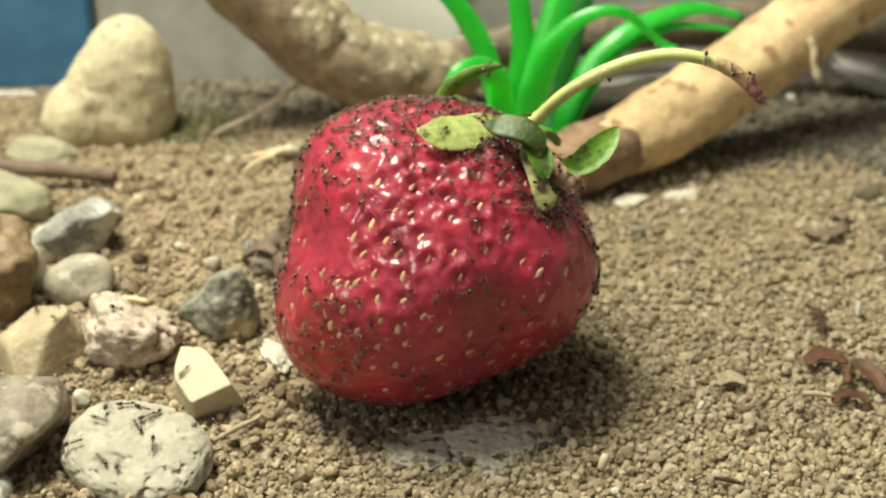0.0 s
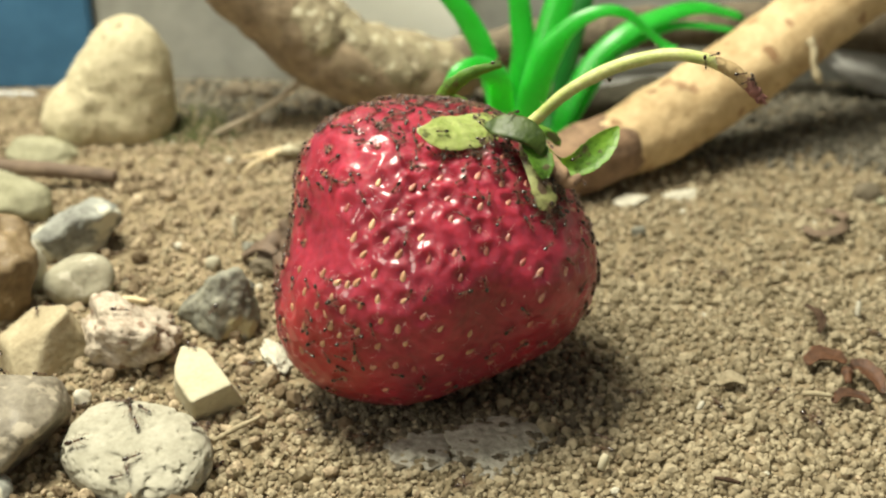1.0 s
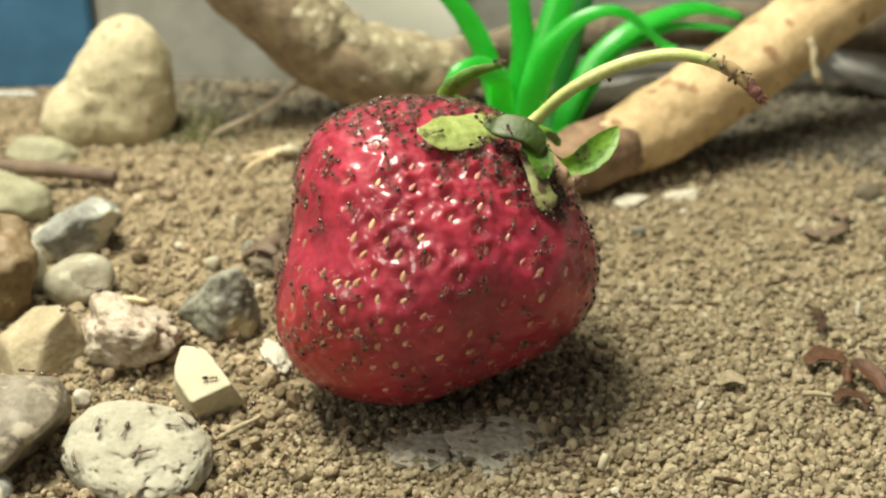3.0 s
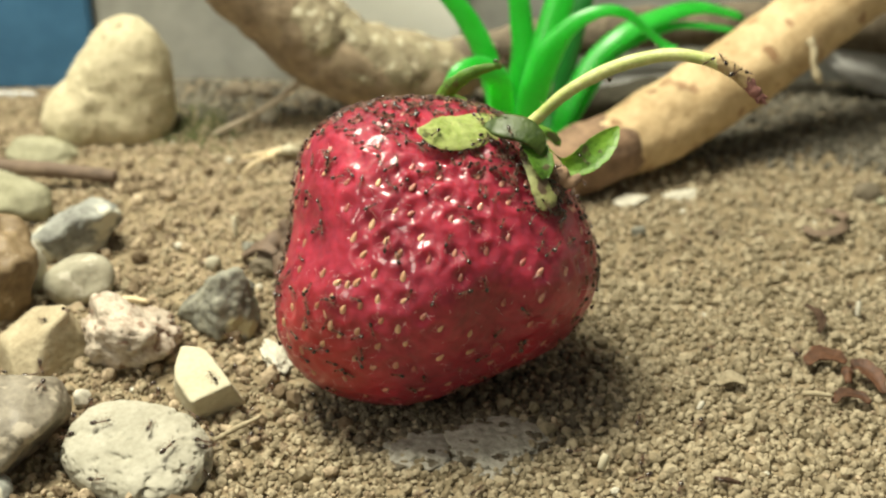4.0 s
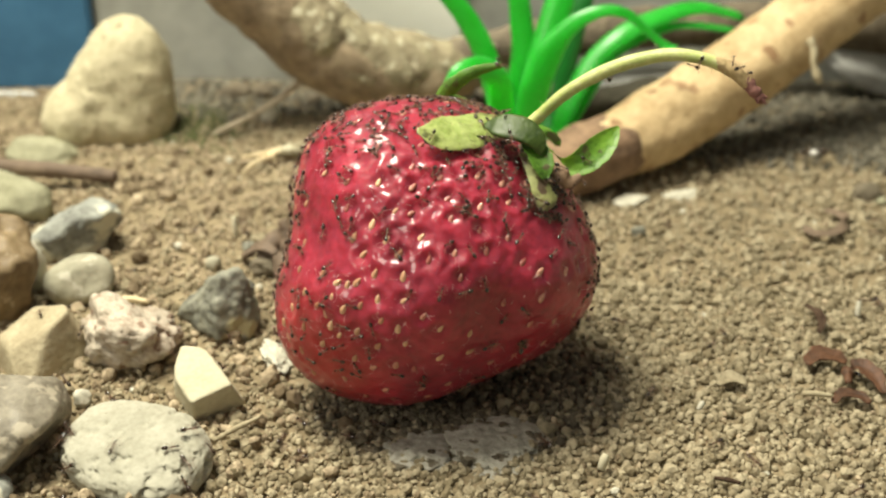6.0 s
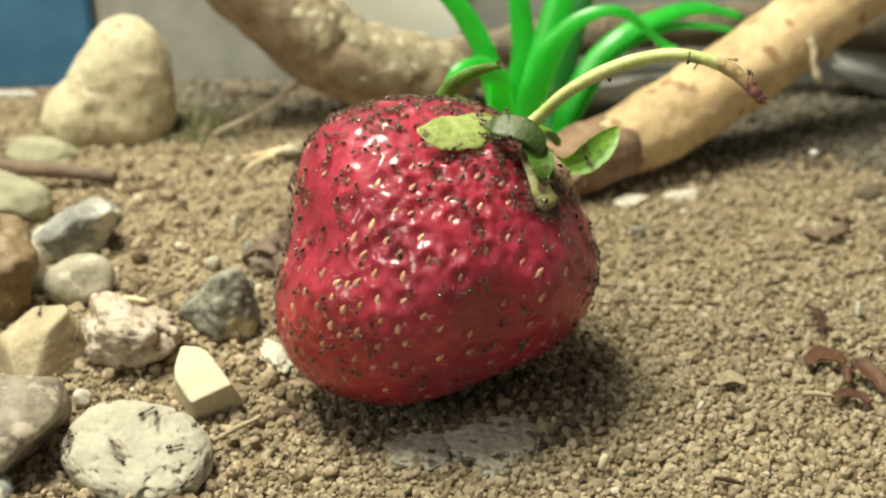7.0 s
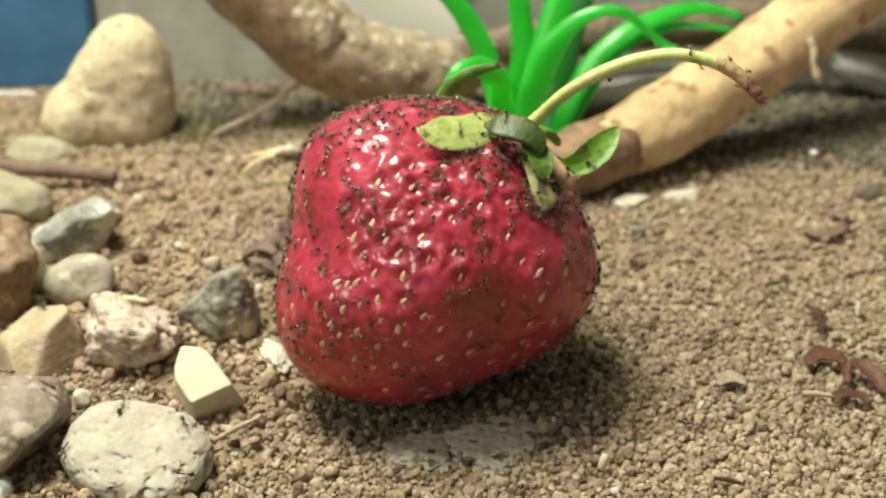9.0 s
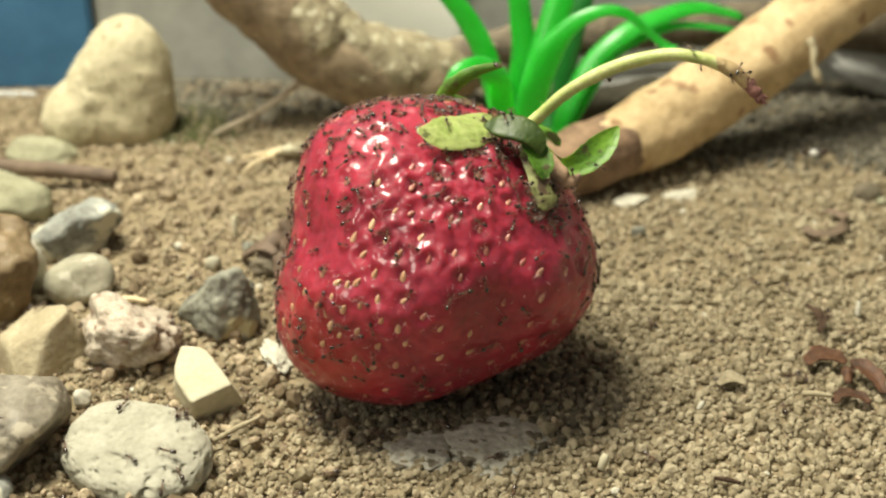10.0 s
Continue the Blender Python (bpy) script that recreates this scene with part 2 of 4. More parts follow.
def tube(name, points, mat, n=40, sides=14, flat=1.0, side=None, rough=0.0, rough_scale=200.0, seed=1.0, cup=0.0, face=None, wave=0.0, vein=0.0):
    """A limb along points (x, y, z, radius) in mm; flat: thickness against width, side: the way its width lies; cup: trough depth."""
    q = spline(points, n)
    c, r = q[:, :3] * MM, q[:, 3] * MM
    if wave:
        r = r * (1 + wave * np.array([noise.noise(Vector((k * 0.42, seed, 0))) for k in range(n)]))
    tan = np.gradient(c, axis=0)
    tan /= np.linalg.norm(tan, axis=1)[:, None]
    ref = np.array(side if side is not None else (0.31, 0.2, 0.93), float)
    verts, faces = [], []
    a = np.linspace(0, 2 * np.pi, sides, endpoint=False)
    for i in range(n):
        if face is not None:
            ref = np.cross(tan[i], np.array(face, float))
        w = ref - tan[i] * (ref @ tan[i])
        w /= np.linalg.norm(w)
        if side is None and face is None:
            ref = w
        b = np.cross(tan[i], w)
        ring = c[i] + np.outer(np.cos(a) * r[i], w) + np.outer(np.sin(a) * r[i] * flat + cup * r[i] * np.cos(a) ** 2 + vein * r[i] * np.cos(11 * np.cos(a)), b)
        verts.append(ring)
    v = np.vstack(verts)
    if rough:
        axis = np.repeat(c, sides, axis=0)
        v = axis + (v - axis) * (1 + rough * fractal(v, rough_scale, seed))[:, None]
    for i in range(n - 1):
        for j in range(sides):
            k = (j + 1) % sides
            faces.append((i * sides + j, i * sides + k, (i + 1) * sides + k, (i + 1) * sides + j))
    v = np.vstack([v, c[0], c[-1]])
    e0, e1 = n * sides, n * sides + 1
    for j in range(sides):
        k = (j + 1) % sides
        faces.append((e0, k, j))
        faces.append((e1, (n - 1) * sides + j, (n - 1) * sides + k))
    return mesh_of(name, v, faces, mat)


def join(meshes, name, mat):
    """One mesh of several (corners, faces) pairs."""
    v, f, k = [], [], 0
    for a, b in meshes:
        v.append(np.asarray(a))
        f += [tuple(int(i) + k for i in g) for g in b]
        k += len(a)
    return mesh_of(name, np.vstack(v), f, mat)


# ---- ground ----
def ground_height(x, y):
    """Height of the bare soil, in metres, at x, y in metres."""
    p = Vector((x, y, 0))
    h = 1.1 * noise.noise(p * 28) + 0.5 * noise.noise(p * 75 + Vector((3, 1, 0)))
    h += 1.5 * math.exp(-((x + 0.03) ** 2 + (y - 0.055) ** 2) / 0.0012)
    h -= 1.2 * math.exp(-((x + 0.004) ** 2 + (y - 0.0) ** 2) / 0.00035)
    return (h - 1.1) * MM


def build_ground():
    xs, ys = np.linspace(-0.16, 0.16, 260), np.linspace(-0.20, 0.118, 260)
    v = [(x, y, ground_height(x, y) + 0.35 * MM * noise.noise(Vector((x, y, 0)) * 420)) for y in ys for x in xs]
    w = len(xs)
    f = [(j * w + i, j * w + i + 1, (j + 1) * w + i + 1, (j + 1) * w + i) for j in range(len(ys) - 1) for i in range(w - 1)]
    return tagged(thing("ground", mesh_of("ground", v, f, M_soil)), "tan clay soil under loose granules", "ground", kind="structure")


ground = build_ground()


CREST = {}


def grains(name, label, mat, count, area, size, level, keep, seed):
    """Loose granules strewn over an area (x0, x1, y0, y1); keep(x, y) is the share that stays."""
    r = np.random.default_rng(seed)
    base, tri = ball(1)
    base2, tri2 = ball(2)
    shapes = []
    for k in range(10):
        b, t = (base2, tri2) if level else (base, tri)
        s = 1 + 0.40 * fractal(b, 1.3, seed + k * 1.7, 2)
        shapes.append(b * s[:, None] * np.array([1, r.uniform(0.75, 1.0), r.uniform(0.6, 0.9)]))
    t = tri2 if level else tri
    vs, fs, k = [], [], 0
    for _ in range(count):
        x, y = r.uniform(area[0], area[1]), r.uniform(area[2], area[3])
        if r.random() > keep(x, y):
            continue
        s = size * float(np.exp(r.normal(0, 0.30))) * MM
        q = Euler((r.uniform(0, 6.3), r.uniform(0, 6.3), r.uniform(0, 6.3))).to_matrix()
        v = shapes[r.integers(10)] @ np.array(q) * s + (x, y, ground_height(x, y) + s * r.uniform(0.1, 0.75))
        cell = (round(x * 1000), round(y * 1000))
        CREST[cell] = max(CREST.get(cell, -9), v[:, 2].max())
        vs.append(v)
        fs.append(t + k)
        k += len(v)
    return tagged(thing(name, soup(name, np.vstack(vs), np.vstack(fs), mat, False)), label, "gravel", kind="stuff")


def coarse(x, y):
    """Coarse granules lie in front and to the right; fine crumbs on the left behind."""
    s = (x * 1000 + 12) * 0.06 - (y * 1000 - 5) * 0.035
    return 0.25 + 0.75 / (1 + math.exp(-s))


grains("gravel", "ochre and grey clay granules lying loose", M_grain, 20000, (-0.065, 0.075, -0.045, 0.025), 0.44, 1, coarse, 3)
grains("gravel", "ochre and grey clay granules lying loose", M_grain, 19000, (-0.115, 0.115, 0.02, 0.117), 0.47, 0,
       lambda x, y: coarse(x, y) * (0.08 if x > 0.038 and y > 0.072 else 1.0), 4)
grains("soil_crumbs", "fine brown soil crumbs between the stones", M_dust, 30000, (-0.115, 0.08, -0.045, 0.117), 0.38, 0, lambda x, y: 1.2 - coarse(x, y), 5)
grains("gravel", "ochre and grey clay granules lying loose", M_grain, 14000, (-0.158, 0.158, -0.19, 0.117), 0.62, 0,
       lambda x, y: 0.0 if abs(x) < 0.07 and -0.045 < y < 0.025 or abs(x) < 0.115 and y >= 0.02 else 0.1 if x > 0 and y > 0.07 else 1.0, 6)
# dark crumbs put shade from branch, rock and wall into the soil colour, besides damp
grains("damp_soil", "dark grey soil crumbs along the back wall, for damp and shade", M_greyshade, 17000, (-0.06, 0.13, 0.055, 0.117), 0.62, 0,
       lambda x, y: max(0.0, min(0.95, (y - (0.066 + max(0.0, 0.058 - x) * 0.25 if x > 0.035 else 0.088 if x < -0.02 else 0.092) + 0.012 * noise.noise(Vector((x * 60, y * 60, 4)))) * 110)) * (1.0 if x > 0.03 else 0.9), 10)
# an oval of dark crumbs deepens the berry's contact shadow by colour
grains("damp_soil", "dark soil crumbs shading the ground under the berry", M_soilshade, 9000, (-0.024, 0.030, -0.026, 0.014), 0.46, 0,
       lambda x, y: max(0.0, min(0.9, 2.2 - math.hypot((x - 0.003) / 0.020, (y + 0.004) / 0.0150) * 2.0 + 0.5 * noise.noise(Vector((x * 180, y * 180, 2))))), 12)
grains("white_specks", "tiny white mineral specks on the soil", M_white, 110, (-0.09, 0.09, -0.035, 0.10), 0.42, 0, lambda x, y: 1.0, 9)


def pieces(name, mat, count, area, size, seed):
    """Single lumps that lie on the ground, each an object on one of eight shared meshes."""
    r = np.random.default_rng(seed)
    b, t = ball(2)
    shapes = []
    for k in range(8):
        v = b * (1 + 0.42 * fractal(b, 1.3, seed + k * 1.7, 3))[:, None] * np.array([1, r.uniform(0.75, 1.0), r.uniform(0.6, 0.9)])
        shapes.append(soup(name, v * size * MM, t, mat, False))
    for _ in range(count):
        x, y = r.uniform(area[0], area[1]), r.uniform(area[2], area[3])
        k = float(np.exp(r.normal(0, 0.30)))
        m = Euler((r.uniform(0, 6.3), r.uniform(0, 6.3), r.uniform(0, 6.3))).to_matrix().to_4x4() @ Matrix.Scale(k, 4)
        m.translation = (x, y, ground_height(x, y) + size * k * MM * r.uniform(0.2, 0.75))
        cell = (round(x * 1000), round(y * 1000))
        CREST[cell] = max(CREST.get(cell, -9), m.translation.z + size * k * MM * 0.8)
        part(name, shapes[r.integers(8)], ground, m=m)


pieces("clod", M_clod, 280, (-0.07, -0.012, -0.035, 0.075), 0.95, 8)
pieces("granule", M_granule, 290, (-0.034, 0.046, -0.031, -0.009), 0.52, 11)


# ---- tray ----
def box(name, lo, hi, mat, bevel=0.0006):
    bm = bmesh.new()
    bmesh.ops.create_cube(bm, size=1)
    for v in bm.verts:
        v.co = Vector([lo[i] + (v.co[i] + 0.5) * (hi[i] - lo[i]) for i in range(3)])
    bmesh.ops.bevel(bm, geom=bm.edges[:], offset=bevel, segments=2, affect="EDGES")
    me = bpy.data.meshes.new(name)
    bm.to_mesh(me)
    bm.free()
    me.materials.append(mat)
    return me


tagged(thing("wall_back", box("wall_back", (-0.075, 0.118, -0.01), (0.16, 0.124, 0.07), M_wall)), "pale grey plastic back wall of the tray", "wall", kind="structure")
tagged(thing("wall_back_low", box("wall_back_low", (-0.16, 0.1183, -0.01), (-0.0755, 0.124, 0.07), M_wall)), "pale grey plastic back wall of the tray", "wall", kind="structure")
tagged(thing("wall_left", box("wall_left", (-0.166, -0.2, -0.01), (-0.1605, 0.124, 0.07), M_wall)), "pale grey plastic side wall", "wall", kind="structure")
tagged(thing("wall_right", box("wall_right", (0.1605, -0.2, -0.01), (0.166, 0.124, 0.07), M_wall)), "pale grey plastic side wall", "wall", kind="structure")
tagged(thing("panel", box("panel", (-0.026, 0.1150, 0.0090), (0.0040, 0.1176, 0.05), M_panel, 0.0006)), "pale grey-green plastic panel on the back wall", "panel")
tagged(thing("blue_block", box("blue_block", (-0.13, 0.1158, -0.002), (-0.0752, 0.1176, 0.05), M_blue, 0.0008)), "matt blue plastic block standing against the wall", "block")


# ---- stones ----
def stone(name, label, mat, at, size, turn, seed, lumps=0.10, cuts=0, level=5, square=2.0, category="stone", bite=None, pits=0.0, plate=0.0, fine=0.012, faces=None):
    """A stone of size (mm) with its base about at (mm); cuts: number of flat broken faces; square: above 2 boxier;
    faces: broken faces of their own, each (azimuth, height) in degrees and its distance from the middle in mm."""
    d, t = ball(level)
    r = 1 / (np.abs(d) ** square).sum(axis=1) ** (1 / square)
    if faces:
        r = np.full(len(d), 1.6)
        for azimuth, height, far in faces:
            a, h = radians(azimuth), radians(height)
            c = d * np.array(size) / 2 @ np.array([math.cos(h) * math.cos(a), math.cos(h) * math.sin(a), math.sin(h)])
            lim = np.where(c > 0.02, far / np.maximum(c, 0.02), 9)
            r = -np.log(np.exp(-22 * r) + np.exp(-22 * np.minimum(lim, 3))) / 22
    rg = np.random.default_rng(seed)
    for _ in range(cuts):
        n = rg.normal(size=3)
        n /= np.linalg.norm(n)
        c = d @ n
        lim = np.where(c > 0.05, rg.uniform(0.66, 0.88) / np.maximum(c, 0.05), 9)
        k = 24.0
        r = -np.log(np.exp(-k * r) + np.exp(-k * np.minimum(lim, 3))) / k
    r = r * (1 + lumps * fractal(d, 1.3, seed) + lumps * 0.25 * fractal(d, 5.0, seed + 2) + fine * fractal(d, 13.0, seed + 3, 3))
    if bite:
        n, depth, width = Vector(bite[0]).normalized(), bite[1], bite[2]
        r = r - depth * np.exp(-((d - np.array(n)) ** 2).sum(axis=1) / width)
    v = d * r[:, None] * np.array(size) / 2
    if plate:
        h = size[2] / 2
        v[:, 2] = h * np.tanh(v[:, 2] / h * plate) / np.tanh(plate)
    if pits:
        hole = np.clip(fractal(v, 0.55, seed + 5, 3) - 0.28, 0, 1) + 0.5 * np.clip(fractal(v, 1.6, seed + 6, 2) - 0.35, 0, 1)
        v = v * (1 - pits * hole)[:, None]
    v = v * MM
    rot = np.array(Euler([radians(a) for a in turn]).to_matrix())
    v = v @ rot.T
    low = v[:, 2].min()
    top = v[:, 2].max()
    v[:, 2] -= low + 0.12 * (top - low)
    z = ground_height(at[0] * MM, at[1] * MM) + (at[2] if len(at) > 2 else 0) * MM
    ob = thing(name, mesh_of(name, v, t, mat), Matrix.Translation((at[0] * MM, at[1] * MM, z)))
    return tagged(ob, label, category)


white_pebble = stone("pebble", "flat oval chalk-white pebble with tiny pits", M_chalk, (-36.2, -20.4, -0.3), (18.4, 14.6, 6.2), (16, 5, -26), 14, 0.05, 2, 6, 2.2, "pebble", bite=((0.42, -0.30, 0.50), 0.12, 0.02), pits=0.21, plate=1.2, fine=0.005)
grey_stone = stone("pebble", "smooth grey translucent quartz pebble", M_quartz, (-53.4, -16.6), (16, 19, 11.0), (6, 8, 10), 12, 0.09, 4, 5, 2.5, "pebble", fine=0.005)
stone("pebble", "small blue-grey rounded pebble", M_slate, (-53.0, -27.5), (8, 7, 4), (0, 0, 30), 13, 0.08, 0, 4, 2.2, "pebble")
cream_stone = stone("stone", "cream broken stone chip with sharp edges", M_cream, (-31.2, -5.8), (10, 13, 6.4), (22, -3, 0), 36, 0.035, 0, 6, 2.0, fine=0.008,
                    faces=[(195, 88, 2.5), (0, -90, 2.6), (84, 14, 4.0), (54, 16, 3.5), (34, 12, 2.8), (297, 0, 4.7), (214, 8, 3.4), (190, 12, 3.4), (170, 14, 3.7)])
pink_stone = stone("stone", "pink and white granular granite stone", M_pink, (-43.3, 4.5), (14.4, 11, 8.6), (0, 4, -18), 15, 0.22, 4, 5, 2.3, pits=0.42, fine=0.03)
dark_stone = stone("stone", "dark grey lumpy stone", M_dark, (-30.9, 13.0), (9.6, 9.6, 9.4), (0, 10, 20), 16, 0.17, 4, 5, 2.2, fine=0.025, faces=[(162, 30, 3.8), (30, 42, 3.9), (270, 20, 4.3), (205, 12, 3.9), (340, 5, 4.4), (90, 20, 4.4), (0, -90, 4.0)])
tan_stone = stone("stone", "tan angular stone with a pale lit top", M_tan, (-54.2, 3.6), (14, 12, 9.0), (0, 0, 0), 27, 0.03, 0, 6, 2.0, fine=0.006,
                  faces=[(205, 64, 3.5), (318, 10, 4.6), (0, -90, 3.6), (75, 30, 4.4), (215, 12, 5.2), (20, 20, 5.2), (140, 25, 5.0), (255, 34, 4.6)])
stone("stone", "brown glossy agate stone", M_brown, (-65.5, 16.0), (15.5, 13, 18), (0, 6, 0), 18, 0.14, 5, 5, 2.4)
stone("pebble", "pale cream pebble behind the brown stone", M_white, (-63.4, 23.5), (8, 6, 10), (0, 10, 0), 71, 0.08, 2, 4, 2.4, "pebble")
stone("pebble", "smooth grey-green rounded pebble", M_olive, (-54.0, 21.0), (10.5, 9, 7), (0, -10, 15), 19, 0.06, 2, 4, 2.3, "pebble", fine=0.003)
stone("stone", "blue-grey stone with white veins", M_slate, (-58.0, 36.0, -1.6), (15.2, 9.8, 10.4), (0, -18, 18), 20, 0.16, 8, 5, 3.0, pits=0.12)
stone("pebble", "pale greenish rounded pebble", M_pale, (-71.5, 48.0), (11, 9, 8), (0, 5, 0), 21, 0.10, 4, 4, 2.5, "pebble")
stone("pebble", "pale greenish rounded pebble", M_pale, (-77.0, 55.0), (11, 9, 7), (0, 5, 40), 31, 0.10, 4, 4, 2.5, "pebble")
stone("pebble", "pale flat pebble behind the twig", M_pale, (-75.5, 74.0, -1.0), (13, 9, 6.0), (0, 0, 0), 22, 0.12, 5, 4, 2.6, "pebble")


def sandstone_rock():
    """Two rounded lobes grown together: a tall one and a low shoulder."""
    d, t = ball(5)
    lobes = [((4.8, 0, 14.2), (8.4, 7.6, 11.4)), ((-5.2, -1.0, 5.4), (7.6, 8, 7.2)), ((4.8, -0.5, 6.0), (8.0, 8.5, 8)), ((-0.5, 0, 10.6), (6.7, 7.5, 8.2))]
    r = np.zeros(len(d))
    c0 = np.array([-0.5, 0, 9.0])
    k = 7.0
    acc = np.zeros(len(d))
    for c, s in lobes:
        o = (c0 - np.array(c)) / np.array(s)
        w = d / np.array(s)
        a, b, e = (w * w).sum(1), 2 * (w @ o), (o @ o) - 1
        disc = np.clip(b * b - 4 * a * e, 0, None)
        hit = np.where(b * b - 4 * a * e > 0, (-b + np.sqrt(disc)) / (2 * a), 0.5)
        acc += np.exp(k * hit / 10)
    r = np.log(acc) * 10 / k
    r = r * (1 + 0.05 * fractal(d, 2.0, 4) + 0.018 * fractal(d, 7, 5) + 0.012 * fractal(d, 20, 6))
    v = (d * r[:, None] + c0) * MM
    v[:, 2] -= v[:, 2].min() + 0.0036
    ob = thing("rock", mesh_of("rock", v, t, M_sand), Matrix.Translation((-0.0656, 0.0875, ground_height(-0.0656, 0.0875))))
    return tagged(ob, "pear-shaped tan sandstone rock standing on the soil", "rock")


sandstone_rock()

stone("stone", "flat pale crusty stone sunk in the granules", M_crust, (6.0, -16.0, -1.45), (13.0, 11.0, 3.2), (3, 2, -6), 83, 0.30, 2, 6, 2.3, pits=0.6, plate=0.7)
stone("stone", "small pale crusty stone sunk in the granules", M_crust, (-2.4, -16.4, -1.4), (8.8, 8.8, 3.0), (2, 4, 14), 85, 0.32, 2, 5, 2.2, pits=0.45, plate=0.9)
stone("stone_chip", "white flat stone chip", M_white, (32.6, 55.5, -0.3), (6.8, 4.0, 1.6), (0, 0, 12), 41, 0.3, 5, 4, 3.0)
stone("stone_chip", "white flat stone chip", M_white, (42.0, 58.5, -0.3), (6.2, 3.6, 1.6), (0, 0, 18), 42, 0.3, 5, 4, 3.0)
stone("stone_chip", "small white stone chip", M_white, (-34.9, 92.4, 0.9), (4.0, 3.4, 3.2), (0, 0, 18), 43, 0.1, 3, 3, 2.6)
stone("stone_chip", "white crusty chip beside the berry", M_white, (-22.8, 4.6, -0.2), (4.0, 7.4, 2.0), (0, 24, 22), 44, 0.35, 3, 5, 2.8, pits=0.4)
stone("stone_chip", "small bright white stone chip", M_white, (-46.5, -7.0), (2.6, 2.2, 2.4), (0, 0, 18), 52, 0.2, 4, 3, 2.8)
stone("pebble", "small round tan clod behind the dark stone", M_olive, (-35.6, 28.9, -0.2), (2.5, 2.4, 2.6), (0, 0, 0), 91, 0.12, 2, 4, 2.2, "pebble")
stone("stone_chip", "tiny white crumb on the soil", M_white, (-42.3, 35.5, 0.1), (1.5, 1.4, 1.3), (0, 0, 0), 92, 0.15, 2, 3, 2.2)
stone("stone_chip", "tiny white crumb on the soil", M_white, (-27.5, 22.0, 0.1), (1.3, 1.2, 1.2), (0, 0, 30), 93, 0.15, 2, 3, 2.2)
stone("pebble", "small dark rounded pebble", M_dark, (32.1, 41.5), (2.6, 2, 2), (0, 0, 0), 45, 0.1, 2, 3, 2.3, "pebble")
stone("pebble", "dull dark brown clod in the shade", M_soilshade, (74.6, 57.0, -0.6), (5.0, 4.2, 4.5), (10, 8, 0), 46, 0.1, 2, 3, 2.3, "pebble")
stone("pebble", "small bluish white pebble", M_pale, (76.5, 55.0), (2, 2, 1.8), (0, 0, 0), 47, 0.1, 2, 3, 2.3, "pebble")
stone("slab", "flat grey stone slab at the foot of the wall", M_slab, (93.0, 108.5, 0.4), (34, 8, 9.0), (0, 13, -3), 48, 0.10, 6, 4, 3.2, "slab")
stone("slab", "flat grey stone slab at the foot of the wall", M_slab, (42.0, 107.0), (34, 12, 8), (0, 0, 4), 49, 0.07, 4, 4, 3.2, "slab")
stone("white_strip", "narrow white plastic strip on the soil", M_slab, (-100.5, 110.6, -0.3), (26, 1.8, 1.4), (0, 0, 2), 50, 0.04, 0, 3, 3.5, "strip")
# dark lumps added for the shade and dark soil under the bark branch
for k, (x, y, s) in enumerate([(-44, 108, 5.0), (-38, 109, 4.5), (-27, 104, 4.0)]):
    stone("pebble", "small dark lump adding to the shade by the wall", M_bark2, (x, y), (s * 1.4, s * 0.8, s * 0.7), (0, 0, 40 * k), 60 + k, 0.15, 2, 3, 2.3, "pebble")

# ---- branches and twigs ----
main_branch = tagged(thing("branch"), "thick peeled yellowish branch leaning up from the soil", "branch")
part("bare_wood", tube("bare_wood", [(24.0, 59.6, 4.9, 5.0), (29.0, 62.9, 5.9, 5.7), (33.0, 65.3, 6.6, 6.3), (36.0, 67.0, 7.2, 6.7), (40.6, 70, 8.5, 7.1), (56.4, 80, 14.8, 7.2), (73.8, 90, 23.8, 7.0), (89.2, 98, 31.5, 7.0), (108, 108, 39.5, 7.0)],
    M_peeled, 130, 56, rough=0.07, rough_scale=170, seed=3), main_branch, "smooth peeled yellowish wood")
part("bark", tube("bark", [(5, 47, 3.4, 4.4), (12, 51.5, 3.9, 4.9), (19, 56.2, 4.4, 5.4), (26, 61, 5.2, 6.25), (30, 63.5, 5.9, 6.15), (34, 66.0, 6.6, 5.6)],
    M_barkbrown, 70, 48, rough=0.07, rough_scale=170, seed=8), main_branch, "brown bark left on the lower end")
bark_branch = tagged(thing("branch"), "grey-brown rough bark branch lying against the wall", "branch")
part("limb", tube("limb", [(-49, 86, 42, 6.4), (-38, 90, 30.0, 7.2), (-30.5, 92, 22.6, 7.9), (-22.0, 94, 14.8, 8.3), (-13.0, 96, 9.8, 8.0), (-4.0, 99, 8.0, 7.2), (5, 102, 8.5, 5.4), (14, 105, 8, 4.4)],
    M_bark, 110, 40, rough=0.14, rough_scale=150, seed=5), bark_branch, "mottled grey-brown bark")
# brown tube set low: partly bare bark, partly the limb's shaded side as colour
part("bare_side", tube("bare_side", [(-49.4, 85.1, 40.7, 5.95), (-38.4, 89.1, 28.7, 6.7), (-30.9, 91.1, 21.3, 7.35), (-22.4, 93.1, 13.5, 7.7), (-13.4, 95.1, 8.5, 7.4), (-4.2, 98.1, 6.8, 6.6), (5, 101, 7.4, 5.0)],
    M_barkside, 90, 40, rough=0.08, rough_scale=150, seed=15), bark_branch, "brown worn underside with shade in its tone")
part("stub", tube("stub", [(-30, 87.2, 26.5, 1.6), (-33.0, 85.2, 26.4, 1.4), (-36.0, 84.2, 25.6, 1.0), (-38.0, 84.0, 24.6, 0.4)], M_bark, 24, 10, rough=0.25, rough_scale=300, seed=9), bark_branch, "broken pale side shoot")
wall_branch = tagged(thing("branch"), "dark brown bark branch lying along the back wall", "branch")
